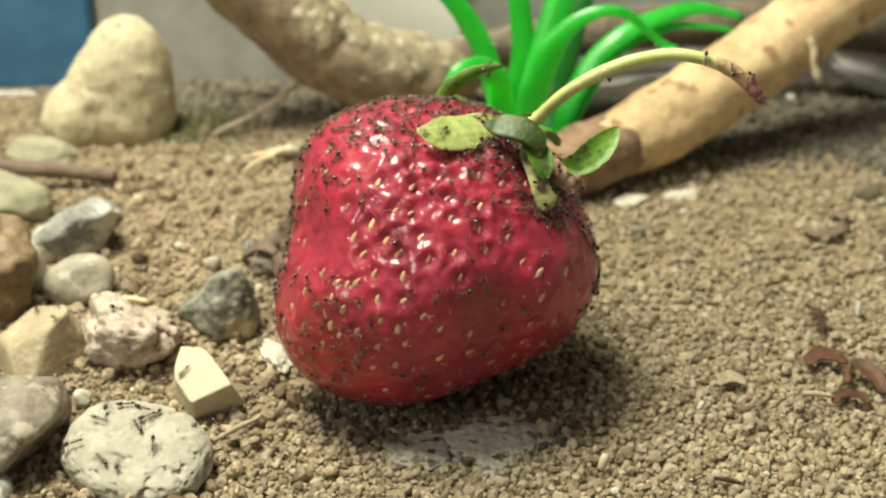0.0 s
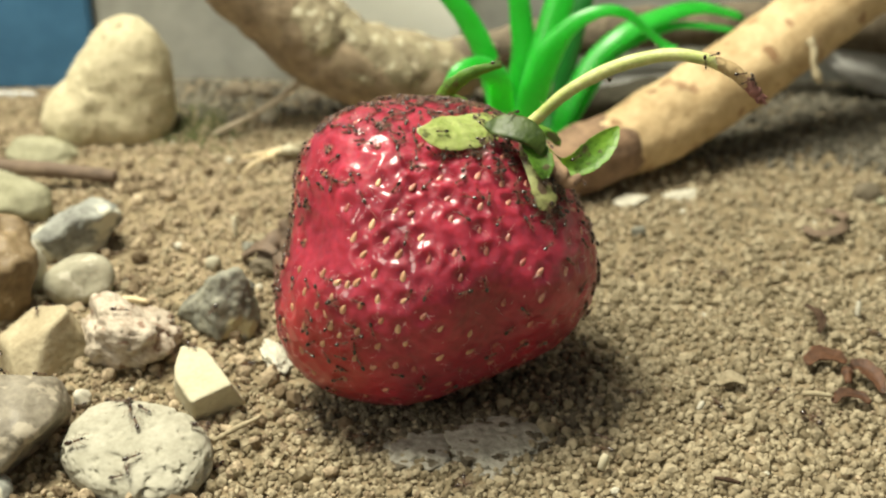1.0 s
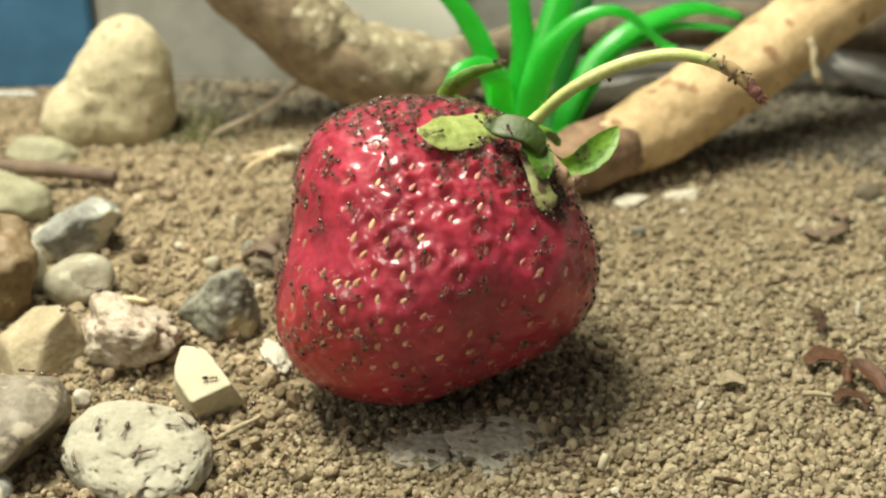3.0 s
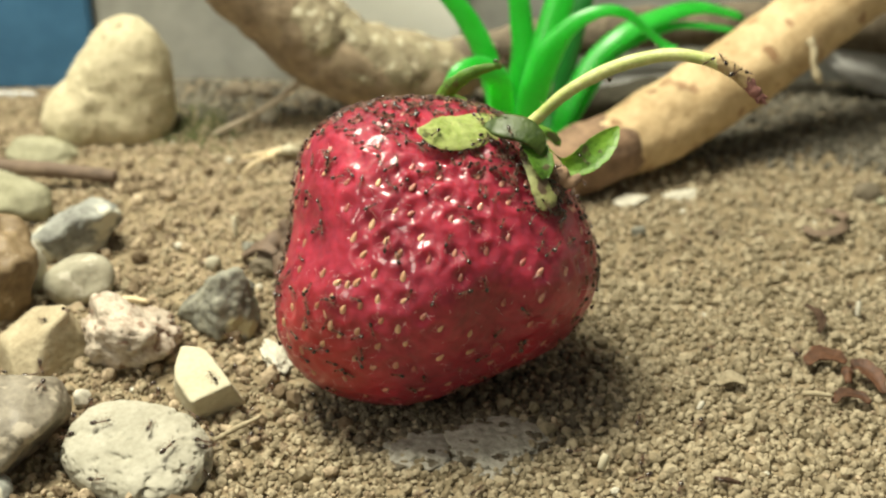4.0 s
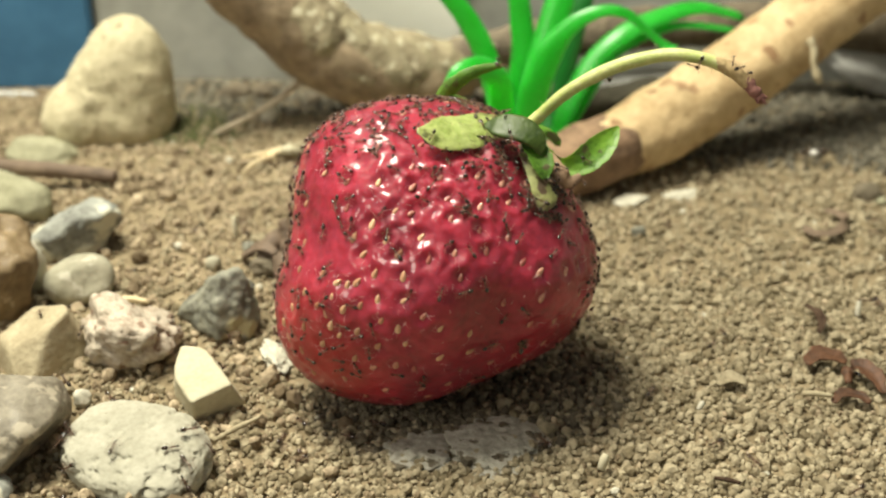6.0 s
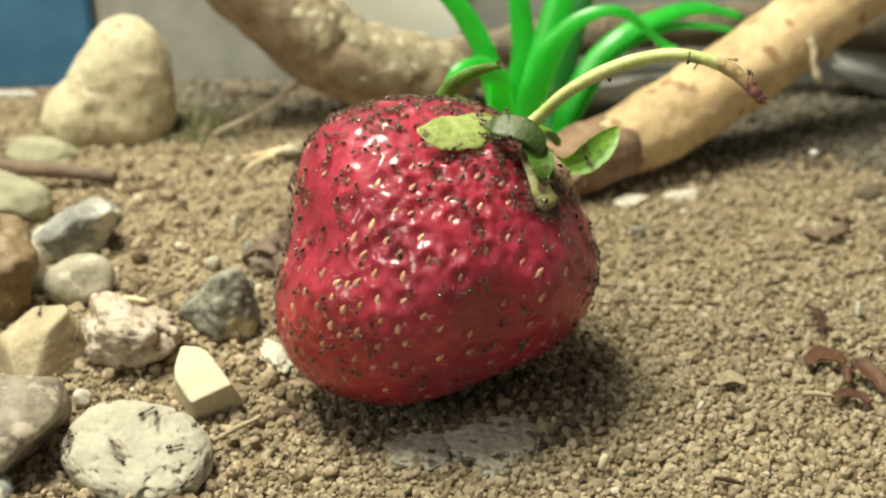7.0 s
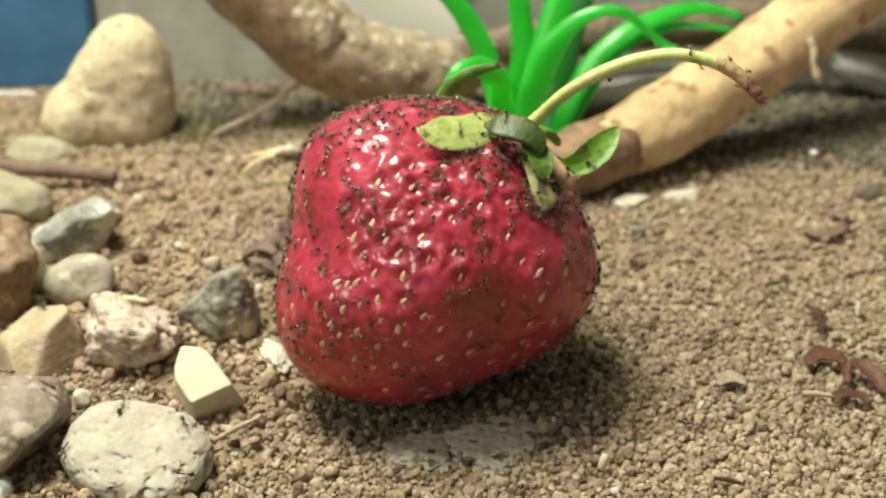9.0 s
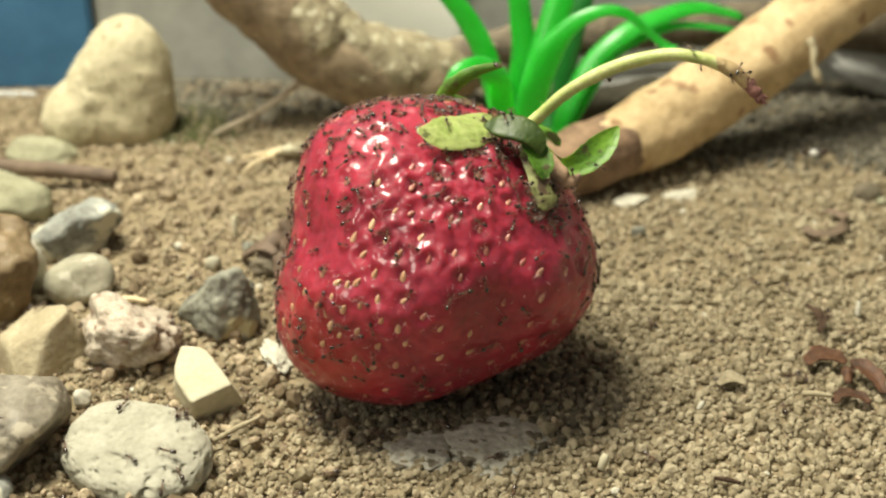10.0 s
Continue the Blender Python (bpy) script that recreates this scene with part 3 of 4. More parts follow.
part("limb", tube("limb", [(-8, 100, 7.6, 3.0), (7.6, 101, 11.6, 3.9), (24.9, 104, 13.8, 4.2), (48.4, 107, 15.2, 4.4), (72.4, 110, 14.8, 4.6), (95.5, 108, 14.0, 5.0), (125, 106, 13.0, 5.0)],
    M_bark2, 90, 30, rough=0.14, rough_scale=150, seed=6), wall_branch)
part("stub", tube("stub", [(9, 98.5, 12.0, 2.2), (8.0, 96.6, 13.4, 1.9), (7.4, 95.4, 14.6, 1.3), (7.2, 94.8, 15.2, 0.6)], M_bark, 24, 14, rough=0.2, rough_scale=300, seed=19), wall_branch, "pale broken side stub")
# added dark lump that stands for the shade behind the plant, hiding the slab's foot
tagged(thing("bark_piece", tube("bark_piece", [(20, 92, 1.0, 3.0), (29, 94.5, 2.0, 3.7), (40, 97.5, 2.6, 3.9), (52, 100, 3.0, 3.6), (60, 101.5, 2.6, 2.4)],
    M_lumpshade, 50, 24, rough=0.2, rough_scale=190, seed=23)), "dark log-shaped lump added as shade behind the plant", "bark")
tagged(thing("twig", tube("twig", [(-45, 83.3, 0.3, 0.6), (-34.0, 88.4, 4.8, 0.65), (-25, 92.4, 11.0, 0.8), (-22.0, 93.5, 13.4, 1.2)], M_twigpale, 40, 8, rough=0.15, rough_scale=400)), "thin grey twig growing from the bark branch", "twig")
tagged(thing("twig", tube("twig", [(-92, 63, 3.2, 1.5), (-78.9, 61.7, 3.0, 1.5), (-68, 60.5, 2.7, 1.4), (-57.7, 59.2, 2.2, 1.2)], M_twig, 50, 12, rough=0.15, rough_scale=300)), "brown smooth twig lying on pale pebbles", "twig")
tagged(thing("twig", tube("twig", [(66.2, 75.0, 22.5, 0.7), (66.9, 74.0, 20.7, 0.75), (67.0, 73.2, 18.4, 0.55), (67.7, 72.7, 16.4, 0.8), (68.4, 72.3, 14.8, 0.5)], M_tan, 40, 8, rough=0.3, rough_scale=500)), "short knobby dead twig hanging from the branch", "twig")
frayed = tagged(thing("twig"), "short twig with a frayed straw-coloured end", "twig")
part("stalk", tube("stalk", [(-18.0, 71.4, 2.2, 1.5), (-23.8, 71.2, 2.3, 1.7), (-28, 70.6, 2.2, 1.5), (-31.6, 70.0, 2.0, 0.6)], M_bark, 30, 10, rough=0.35, rough_scale=400), frayed)
part("fibre", tube("fibre", [(-29.0, 70.4, 2.6, 0.7), (-33.0, 69.2, 2.4, 0.42), (-36.9, 67.6, 2.4, 0.24)], M_straw, 14, 6), frayed, "straw-coloured split fibre")
part("fibre", tube("fibre", [(-31.0, 69.4, 2.0, 0.6), (-33.8, 67.0, 1.9, 0.38), (-35.8, 62.4, 1.8, 0.22)], M_straw, 14, 6), frayed, "straw-coloured split fibre")


clump = tagged(thing("dry_clump"), "crumpled grey-brown dry plant clump beside the berry", "plant debris")
part("sheath", tube("sheath", [(-25.0, 30, 0.2, 1.4), (-24.4, 31, 2.2, 2.0), (-24.0, 32, 4.4, 1.9), (-24.8, 33, 6.4, 0.9)], M_twig, 30, 18, flat=0.35, side=(1, 0.5, 0), rough=0.6, rough_scale=420, seed=12, cup=0.7), clump, "curled brown sheath")
part("shred", tube("shred", [(-24.0, 26.5, 0.0, 0.9), (-24.8, 28.5, 1.4, 1.3), (-26.4, 30.5, 1.8, 1.4), (-28.8, 32.0, 1.0, 0.6)], M_twig, 24, 14, flat=0.4, side=(0.3, 1, 0), rough=0.5, rough_scale=420, seed=13, cup=0.6), clump)
part("shred", tube("shred", [(-27.0, 34.5, 0.2, 0.8), (-28.6, 36.0, 1.4, 1.1), (-30.6, 37.0, 1.2, 0.6)], M_bark, 20, 12, flat=0.4, side=(0.3, 1, 0), rough=0.4, rough_scale=420, seed=14), clump)
part("shred", tube("shred", [(-23.0, 22.0, 0.2, 1.0), (-24.0, 24.0, 2.2, 1.4), (-25.0, 25.6, 4.0, 0.8)], M_twig, 20, 12, flat=0.5, side=(1, -0.4, 0), rough=0.5, rough_scale=420, seed=17), clump, "dark damp shred")
part("sheath", tube("sheath", [(-28.6, 27.0, 0.0, 1.0), (-28.0, 29.0, 2.0, 1.8), (-27.0, 31.6, 3.6, 1.9), (-25.4, 34.0, 4.4, 0.8)], M_twig, 28, 16, flat=0.35, side=(1, -0.5, 0.2), rough=0.6, rough_scale=420, seed=21, cup=0.7), clump)
part("shred", tube("shred", [(-31.4, 31.0, 0.2, 0.7), (-29.4, 30.0, 2.4, 1.2), (-27.4, 28.6, 3.6, 1.0), (-25.6, 27.2, 3.2, 0.5)], M_twig, 22, 12, flat=0.4, side=(0.2, 1, 0.3), rough=0.5, rough_scale=420, seed=22, cup=0.5), clump)
for k, (x, y, d) in enumerate([(-27.6, 27.0, 3.6), (-25.4, 36.5, 3.2), (-30.6, 33.5, 2.6), (-24.4, 21.5, 2.8)]):
    stone("clod", "damp brown soil clod in the dry clump", M_dark if k == 2 else M_soilshade, (x, y), (d, d * 0.9, d * 0.8), (20 * k, 10, 50 * k), 101 + k, 0.25, 2, 4, 2.2, "clod", pits=0.3, fine=0.03)


def splinter(label, a, b, r, mat, name="splinter"):
    mid = [(a[i] + b[i]) / 2 for i in range(3)]
    mid[2] += r * 0.4
    return tagged(thing(name, tube(name, [(*a, r * 0.8), (*mid, r), (*b, r * 0.7)], mat, 10, 6, rough=0.15, rough_scale=800)), label, "splinter")


splinter("short pale splinter standing in the granules", (60.0, 14.4, -0.3), (60.1, 15.2, 1.8), 0.45, M_white)
splinter("tiny white splinter on the granules", (32.4, -9.8, 0.1), (33.1, -9.2, 0.9), 0.4, M_white)
splinter("short cream splinter on the granules", (18.7, -21.6, -0.2), (19.3, -21.0, 1.5), 0.6, M_cream)
splinter("pale brown splinter standing in the soil", (-33.6, 39.0, 0.2), (-33.9, 39.6, 3.6), 0.5, M_cream)
splinter("pale straw bit lying on the granules", (46.5, -6.4, 0.3), (50, -7.2, 0.5), 0.4, M_tan)
splinter("dark fibre lying on the granules", (31.6, -23.9, 0.3), (34.4, -25.2, 0.5), 0.3, M_husk_dark)
splinter("pale straw lying on the granules", (-27.9, -17.0, 0.5), (-22.9, -12.6, 0.9), 0.35, M_tan)
splinter("straw fibre lying beside the gravel", (-47.0, 17.0, 1.2), (-43.0, 16.4, 1.0), 0.5, M_straw)


def husk(label, points, mat, cup=0.5, side=(0.3, 0.9, 0.1)):
    return tagged(thing("husk", tube("husk", points, mat, 18, 12, flat=0.18, side=side, rough=0.5, rough_scale=520, seed=points[0][0], cup=cup)), label, "husk")


husk("dark curled insect husk on the granules", [(52.9, 17.0, 0.1, 0.35), (53.9, 14.6, 0.4, 0.6), (54.0, 12.0, 0.3, 0.65), (52.9, 9.2, 0.0, 0.3)], M_husk_dark, 0.5, (1, 0.2, 0.2))
husk("reddish-brown insect husk on the granules", [(49.1, 1.2, -0.1, 0.6), (50.7, 2.4, 0.2, 1.4), (52.8, 2.4, 0.2, 1.4), (54.5, 1.4, -0.1, 0.5)], M_husk)
husk("reddish-brown insect husk on the granules", [(53.4, -3.2, -0.1, 0.4), (54.0, -1.0, 0.5, 0.9), (55.6, -0.8, 0.7, 1.2), (56.8, -3.0, 0.4, 1.1), (57.2, -5.8, -0.1, 0.4)], M_husk, 0.6, (0.9, 0.5, 0.2))
husk("reddish-brown insect husk on the granules", [(50.2, -7.8, -0.2, 0.4), (51.6, -6.6, 0.2, 0.9), (53.4, -6.8, 0.2, 0.9), (54.6, -8.2, -0.1, 0.4)], M_husk)
husk("brown dry husk half buried", [(36.0, -4.2, 0.2, 0.6), (38.0, -3.6, 0.6, 1.1), (39.6, -4.2, 0.3, 0.5)], M_grain)
husk("curved rusty brown stalk on the soil", [(59.8, 43.5, 0.1, 0.5), (60.6, 40.0, 0.4, 0.8), (64.4, 40.8, 0.5, 0.9), (67.0, 44.6, 0.6, 1.0), (66.6, 47.6, 0.7, 0.9), (64.6, 48.6, 0.6, 0.5)], M_twig, 0.1)


# ---- moss ----
def moss():
    r = np.random.default_rng(9)
    meshes = []
    for _ in range(420):
        x, y = -0.049 + r.normal(0, 0.0045), 0.089 + r.normal(0, 0.006)
        z = ground_height(x, y)
        a, h = r.uniform(0, 6.28), r.uniform(0.8, 2.2) * MM
        tip = np.array([x + r.normal(0, 0.7) * MM, y + r.normal(0, 0.7) * MM, z + h])
        w = np.array([np.cos(a), np.sin(a), 0]) * 0.28 * MM
        p = np.array([x, y, z])
        q = np.cross(w, (0, 0, 1))
        meshes.append((np.array([p + w, p - w * 0.5 + q, p - w * 0.5 - q, tip]), [(0, 1, 3), (1, 2, 3), (2, 0, 3)]))
    return tagged(thing("moss", join(meshes, "moss", M_moss)), "dull green moss patch beside the rock", "moss", kind="stuff")


moss()

# ---- plastic plant ----
plant = tagged(thing("plastic_plant"), "bright green plastic aquarium plant with strap leaves", "plant")
d0, t0 = ball(3)
part("base", mesh_of("base", d0 * np.array([6, 5, 3]) * MM + np.array([16, 75, 0.5]) * MM, t0, M_leafdark), plant, "dark green plastic foot")


def leaf(points, side, mat=M_leafplastic, label="", face=None):
    part("leaf", tube("leaf", points, mat, 44, 12, flat=0.12, side=side, cup=0.18, face=face), plant, label)


leaf([(12.1, 70, 1, 1.6), (10.1, 71, 10.7, 2.2), (7.9, 72, 19.0, 2.2), (5.1, 73, 24.9, 2.1), (1.1, 74, 30.3, 1.9), (-4.4, 76, 35, 1.2)], (1, -0.3, 0.5))
leaf([(13.4, 74, 0.6, 1.6), (13.0, 75, 9.3, 2.0), (14.6, 77, 18.4, 2.2), (14.2, 78, 24.5, 2.1), (13.0, 79, 32, 1.7), (11, 80, 39, 0.8)], (1, -0.2, 0))
leaf([(15.4, 72, 1.5, 2.0), (16.1, 72, 10.4, 2.6), (18.2, 74, 19.4, 2.8), (20.4, 76, 27.2, 2.7), (22.2, 78, 35, 2.0), (24, 80, 42, 0.8)], (1, -0.3, -0.2))
leaf([(14.9, 66, 3.0, 2.0), (15.5, 66, 12.6, 2.5), (17.8, 66, 21.0, 2.5), (21.5, 66, 27, 1.6), (26.7, 66, 30, 1.15), (31.5, 66, 29.6, 0.95), (35.7, 66, 26.2, 0.75), (38.6, 66, 23.8, 0.9), (40.2, 65.4, 23.2, 1.2)], (0.8, -0.6, -0.25), face=(0.1, -0.8, 0.55))
leaf([(20.9, 80, -2, 1.6), (23.4, 82, 5.5, 2.0), (28.3, 86, 13.8, 2.2), (34.2, 88, 19.1, 2.1), (42.0, 91, 22.0, 1.9), (50.1, 94, 22.9, 1.6), (59.2, 97, 20.2, 1.2)], (0.5, -0.7, -0.6))
leaf([(22.2, 82, -2, 1.2), (26.8, 84, 7.1, 1.4), (32.3, 88, 14.8, 1.4), (38.7, 90, 18.4, 1.2), (46.6, 92, 19.9, 0.9), (56.8, 93, 18.6, 0.7)], (0.5, -0.7, -0.6))
leaf([(11.9, 66, 2.8, 1.9), (10.6, 65, 11.9, 2.3), (9.6, 63, 18.6, 2.2), (6.4, 61, 21.8, 1.9), (3.0, 59, 21.4, 1.7), (1.1, 58, 19.0, 1.3)], (0.7, -0.7, 0.1), face=(0.05, -0.85, 0.5))
leaf([(18.5, 84, -3, 1.5), (22.2, 86, 4.0, 1.9), (24.1, 88, 14.8, 2.0), (26.5, 90, 24.3, 1.9), (29.6, 92, 31, 1.0)], (1, -0.2, 0), M_leafdark, "dark green plastic strap leaf")


# ---- strawberry ----
BERRY = pose(-0.6 * MM, 0.45 * MM, 17.1 * MM, -27.03)
# waves of the outline round the berry's front, in mm: mean, then cosine and sine of 1, 2, ...
OUTLINE = [19.95, -1.34, 0.38, 0.36, 0.3, 1.42, -0.76, -0.62, -0.06, 0.34, -0.45, 0.01, 0.18]
HOLLOWS = [((0.33, -0.80, -0.40), -0.8, 0.07), ((0.55, -0.30, 0.80), -1.2, 0.05), ((-0.75, -0.6, 0.02), -0.5, 0.05), ((-0.25, -0.75, 0.55), 0.5, 0.08),
           ((0.75, -0.6, 0.1), 0.5, 0.06), ((-0.6, -0.6, -0.5), 0.5, 0.08), ((0.02, -0.93, -0.34), 2.2, 0.16), ((0.64, -0.72, -0.24), 1.1, 0.06), ((0.36, -0.86, -0.42), -0.7, 0.04), ((-0.74, -0.62, -0.22), 0.7, 0.05), ((0.05, -0.62, 0.78), -0.9, 0.12), ((-0.55, -0.8, 0.1), 0.5, 0.06), ((-0.56, 0.0, 0.83), -1.5, 0.09)]


def berry_radius(d):
    """Distance from the heart of the berry to its skin, in mm, along each unit direction (seeds' hollows left out)."""
    th, c = np.arctan2(d[:, 2], d[:, 0]), np.hypot(d[:, 0], d[:, 2])
    R = np.full(len(d), OUTLINE[0])
    for k in range(1, 7):
        R = R + OUTLINE[2 * k - 1] * np.cos(k * th) + OUTLINE[2 * k] * np.sin(k * th)
    R = 19.6 + (R - 19.6) * np.clip(c * 1.6, 0, 1)
    r = 1 / np.sqrt((c / R) ** 2 + (d[:, 1] / np.where(d[:, 1] < 0, 17.6, 18.0)) ** 2)
    for n, amp, w in HOLLOWS:
        n = np.array(n) / np.linalg.norm(n)
        r = r + amp * np.exp(-((d - n) ** 2).sum(axis=1) / w)
    crinkled = np.exp(-((d - np.array([-0.05, -0.82, 0.46])) ** 2).sum(axis=1) / 0.34)
    return r + 0.22 * fractal(d, 3.2, 2.0, 3) + (0.06 + 0.18 * crinkled) * fractal(d, 9.0, 3.0, 3) + (0.04 + 0.34 * crinkled) * (0.25 - np.abs(fractal(d, 6.5, 6.0, 3))) + (0.06 + 0.22 * crinkled) * (0.2 - np.abs(fractal(d, 15.0, 9.0, 2)))


strawberry = tagged(thing("strawberry", None, BERRY), "ripe red strawberry with green calyx lying on the granules", "strawberry")


# seeds on the lamp's side and on the ripe side, as (height, turn) in degrees seen from the berry's heart
PALE = [(29, -50), (26, -37), (17, -36), (11, -25), (6, -32), (5, -19), (6, -6), (4, -63), (0, -28), (0, -14), (-6, -60), (-7, -45), (-10, -38), (-10, -30),
        (-11, -34), (-7, -23), (-8, -12), (-13, -53), (-15, -40), (-18, -61), (-17, -46), (-20, -43), (-19, -36), (-18, -29), (-16, -22), (-16, -12),
        (-23, -70), (-24, -55), (-24, -42), (-28, -40), (-27, -32), (-23, -21), (-28, -69), (-32, -62), (-30, -48), (-33, -25), (-32, -13), (-37, -37)]
RIPE = [(21, 4), (18, 17), (20, 30), (9, 16), (6, 27), (0, 6), (1, 18), (31, 18), (28, 29), (13, 5), (15, -10), (16, -16), (37, -52), (-42, -31), (-42, -20),
        (-45, -12), (-21, -5), (-26, -15), (-2, -3), (-8, 8), (-6, 38), (-6, 50), (-3, 32), (-15, 40), (-18, 27), (-31, 14), (-26, 1), (-26, 41), (-36, 46),
        (-39, 31), (-51, 37), (-41, 16), (-40, 1)]


def seed_spots():
    def toward(e, a):
        e, a = radians(e), radians(a)
        return np.array([math.cos(e) * math.sin(a), -math.cos(e) * math.cos(a), math.sin(e)])

    out = [toward(*q) for q in PALE + RIPE]
    known = np.array(out)
    n = 320
    for i in range(n):
        z = 1 - 2 * (i + 0.5) / n
        a = i * 2.399963
        p = Vector((math.sqrt(1 - z * z) * math.cos(a), math.sqrt(1 - z * z) * math.sin(a), z))
        p = (Matrix.Rotation(0.6, 3, "Y") @ p + Vector(rng.normal(0, 0.022, 3))).normalized()
        calyx = (p - Vector((0.48, -0.1, 0.80)).normalized()).length
        height, turn = math.degrees(math.asin(p.z)), math.degrees(math.atan2(p.x, -p.y))
        front = -40 < height < 24 and -62 < turn < 48
        if calyx > 0.26 and not front and np.linalg.norm(known - np.array(p), axis=1).min() > 0.15:
            out.append(np.array(p))
    return np.array(out)


SPOTS = seed_spots()


def build_berry():
    d, t = ball(7)
    r = berry_radius(d)
    for s in SPOTS:
        near = ((d - s) ** 2).sum(axis=1) * 380
        crown = math.exp(-((s - np.array([0.05, -0.9, 0.35])) ** 2).sum() / 0.22)
        deep, rim = (0.26 + 0.16 * crown) * rng.uniform(0.8, 1.2), (0.06 + 0.15 * crown) * rng.uniform(0.6, 1.4)
        r = r - np.where(near < 12, deep * np.exp(-near / 0.75) - rim * np.exp(-((np.sqrt(near) - 1.5) ** 2) / 0.25), 0)
    part("flesh", soup("flesh", d * r[:, None] * MM, t, M_berry, True), strawberry, "glossy red dimpled flesh")
    b, bt = ball(3)
    q = b.copy()
    q[:, 0] *= 0.62 * (1 - 0.34 * b[:, 2])
    q[:, 1] *= 0.42
    ridge = 1 + 0.08 * np.exp(-(b[:, 0] / 0.2) ** 2)
    seed_mesh = mesh_of("seed", q * ridge[:, None] * np.array([0.95, 1, 1.15]) * 0.545 * MM, bt, M_seed)
    red_mesh = seed_mesh.copy()
    red_mesh.materials[0] = M_seedred
    top = np.array([0.50, -0.1, 0.85])
    keep = [s for s in SPOTS if s[1] < 0.16][:300]
    rad = berry_radius(np.array(keep))
    for s, rr in zip(keep, rad):
        n = Vector(s)
        up = Vector(top) - n * n.dot(Vector(top))
        up = (up.normalized() + n.cross(up.normalized()) * rng.normal(0, 0.25)).normalized()
        x = up.cross(n)
        size = rng.uniform(0.85, 1.15) * (1.12 if s[0] < -0.2 and s[2] < 0.2 else 0.95)
        m = Matrix((x * size, n * size, up * size)).transposed().to_4x4()
        m.translation = n * (rr - 0.28 - 0.06 * math.exp(-((s - np.array([0.05, -0.9, 0.35])) ** 2).sum() / 0.22)) * MM
        # red shows ripeness; at lower right and bottom it also paints in shade
        ripe = s[2] * 0.5 + s[0] * 0.8 + rng.normal(0, 0.12) > -0.12 or s[2] < -0.66
        part("seed", red_mesh if ripe else seed_mesh, strawberry, m=m)
    hairs = []
    for s in SPOTS:
        if s[1] > 0.4:
            continue
        for k in range(4):
            p = s + rng.normal(0, 0.025 if k < 2 else 0.06, 3)
            p /= np.linalg.norm(p)
            base = p * (berry_radius(p[None])[0] - 0.2)
            side = np.cross(p, rng.normal(size=3))
            side /= np.linalg.norm(side)
            ln = rng.uniform(0.7, 1.7)
            pts = [base, base + p * 0.45 * ln + side * 0.2 * ln, base + p * 0.6 * ln + side * 0.85 * ln]
            w = np.cross(p, side) * 0.017
            v = np.array([pts[0] + w, pts[0] - w, pts[0] + p * 0.03, pts[1] + w, pts[1] - w, pts[1] + p * 0.03, pts[2]]) * MM
            hairs.append((v, [(0, 1, 4, 3), (1, 2, 5, 4), (2, 0, 3, 5), (3, 4, 6), (4, 5, 6), (5, 3, 6)]))
    tagged(part("hairs", join(hairs, "hairs", M_hair), strawberry, "fine pale hairs on the skin"), kind="stuff")


build_berry()
TO_BERRY = BERRY.inverted()


def berry_part(name, points, mat, label="", **more):
    """A limb given in the tray's own millimetres, hung on the strawberry."""
    me = tube(name, points, mat, **more)
    me.transform(TO_BERRY)
    return part(name, me, strawberry, label)


stem = berry_part("stem", [(9.6, 9.0, 29.0, 1.3), (10.8, 8.6, 31.0, 1.0), (12.4, 8.2, 33.0, 0.78), (15.9, 6.4, 37.0, 0.80), (21.0, 3.9, 40.9, 0.84), (26.8, 2.6, 42.8, 0.80), (31.0, 1.4, 42.7, 0.74), (34.7, 0.7, 41.3, 0.74), (36.2, 0.1, 40.2, 0.7)],
    M_stem, "pale green bent stem", n=50, sides=12, rough=0.06, rough_scale=500)
berry_part("stem_withered", [(32.2, 1.15, 42.45, 0.70), (33.4, 0.95, 42.0, 0.80), (34.9, 0.62, 41.2, 0.82), (36.0, 0.15, 40.3, 0.80), (36.6, -0.05, 39.7, 0.6)], M_stembrown, "withered tan end of the stem", n=24, sides=12, rough=0.14, rough_scale=700)
berry_part("stem_end", [(35.5, 0.45, 40.7, 0.70), (36.6, 0.0, 39.8, 0.80), (37.2, -0.4, 39.1, 0.78), (37.5, -0.6, 38.7, 0.5)], M_stemtip, "dried dark red stem end", n=16, sides=12, rough=0.35, rough_scale=900)


def stem_hairs():
    """Short pale hairs that stand off the stem."""
    out = []
    line = spline([(12.4, 8.2, 33.0), (15.9, 6.4, 37.0), (21.0, 3.9, 40.9), (26.8, 2.6, 42.8), (31.0, 1.4, 42.7), (34.7, 0.7, 41.3)], 160)
    for i in range(1, 159):
        t = line[i + 1] - line[i - 1]
        t /= np.linalg.norm(t)
        w = np.cross(t, rng.normal(size=3))
        w /= np.linalg.norm(w)
        ln = rng.uniform(0.5, 1.1)
        a, b = line[i] + w * 0.7, line[i] + w * (0.75 + ln) + t * ln * rng.uniform(-0.1, 0.5)
        k = np.cross(t, w) * 0.022
        out.append((np.array([a + k, a - k, a + t * 0.035, b]) * MM, [(0, 1, 3), (1, 2, 3), (2, 0, 3)]))
    me = join(out, "stem_hairs", M_hairgreen)
    me.transform(TO_BERRY)
    tagged(part("stem_hairs", me, strawberry, "fine pale hairs on the stem"), kind="stuff")


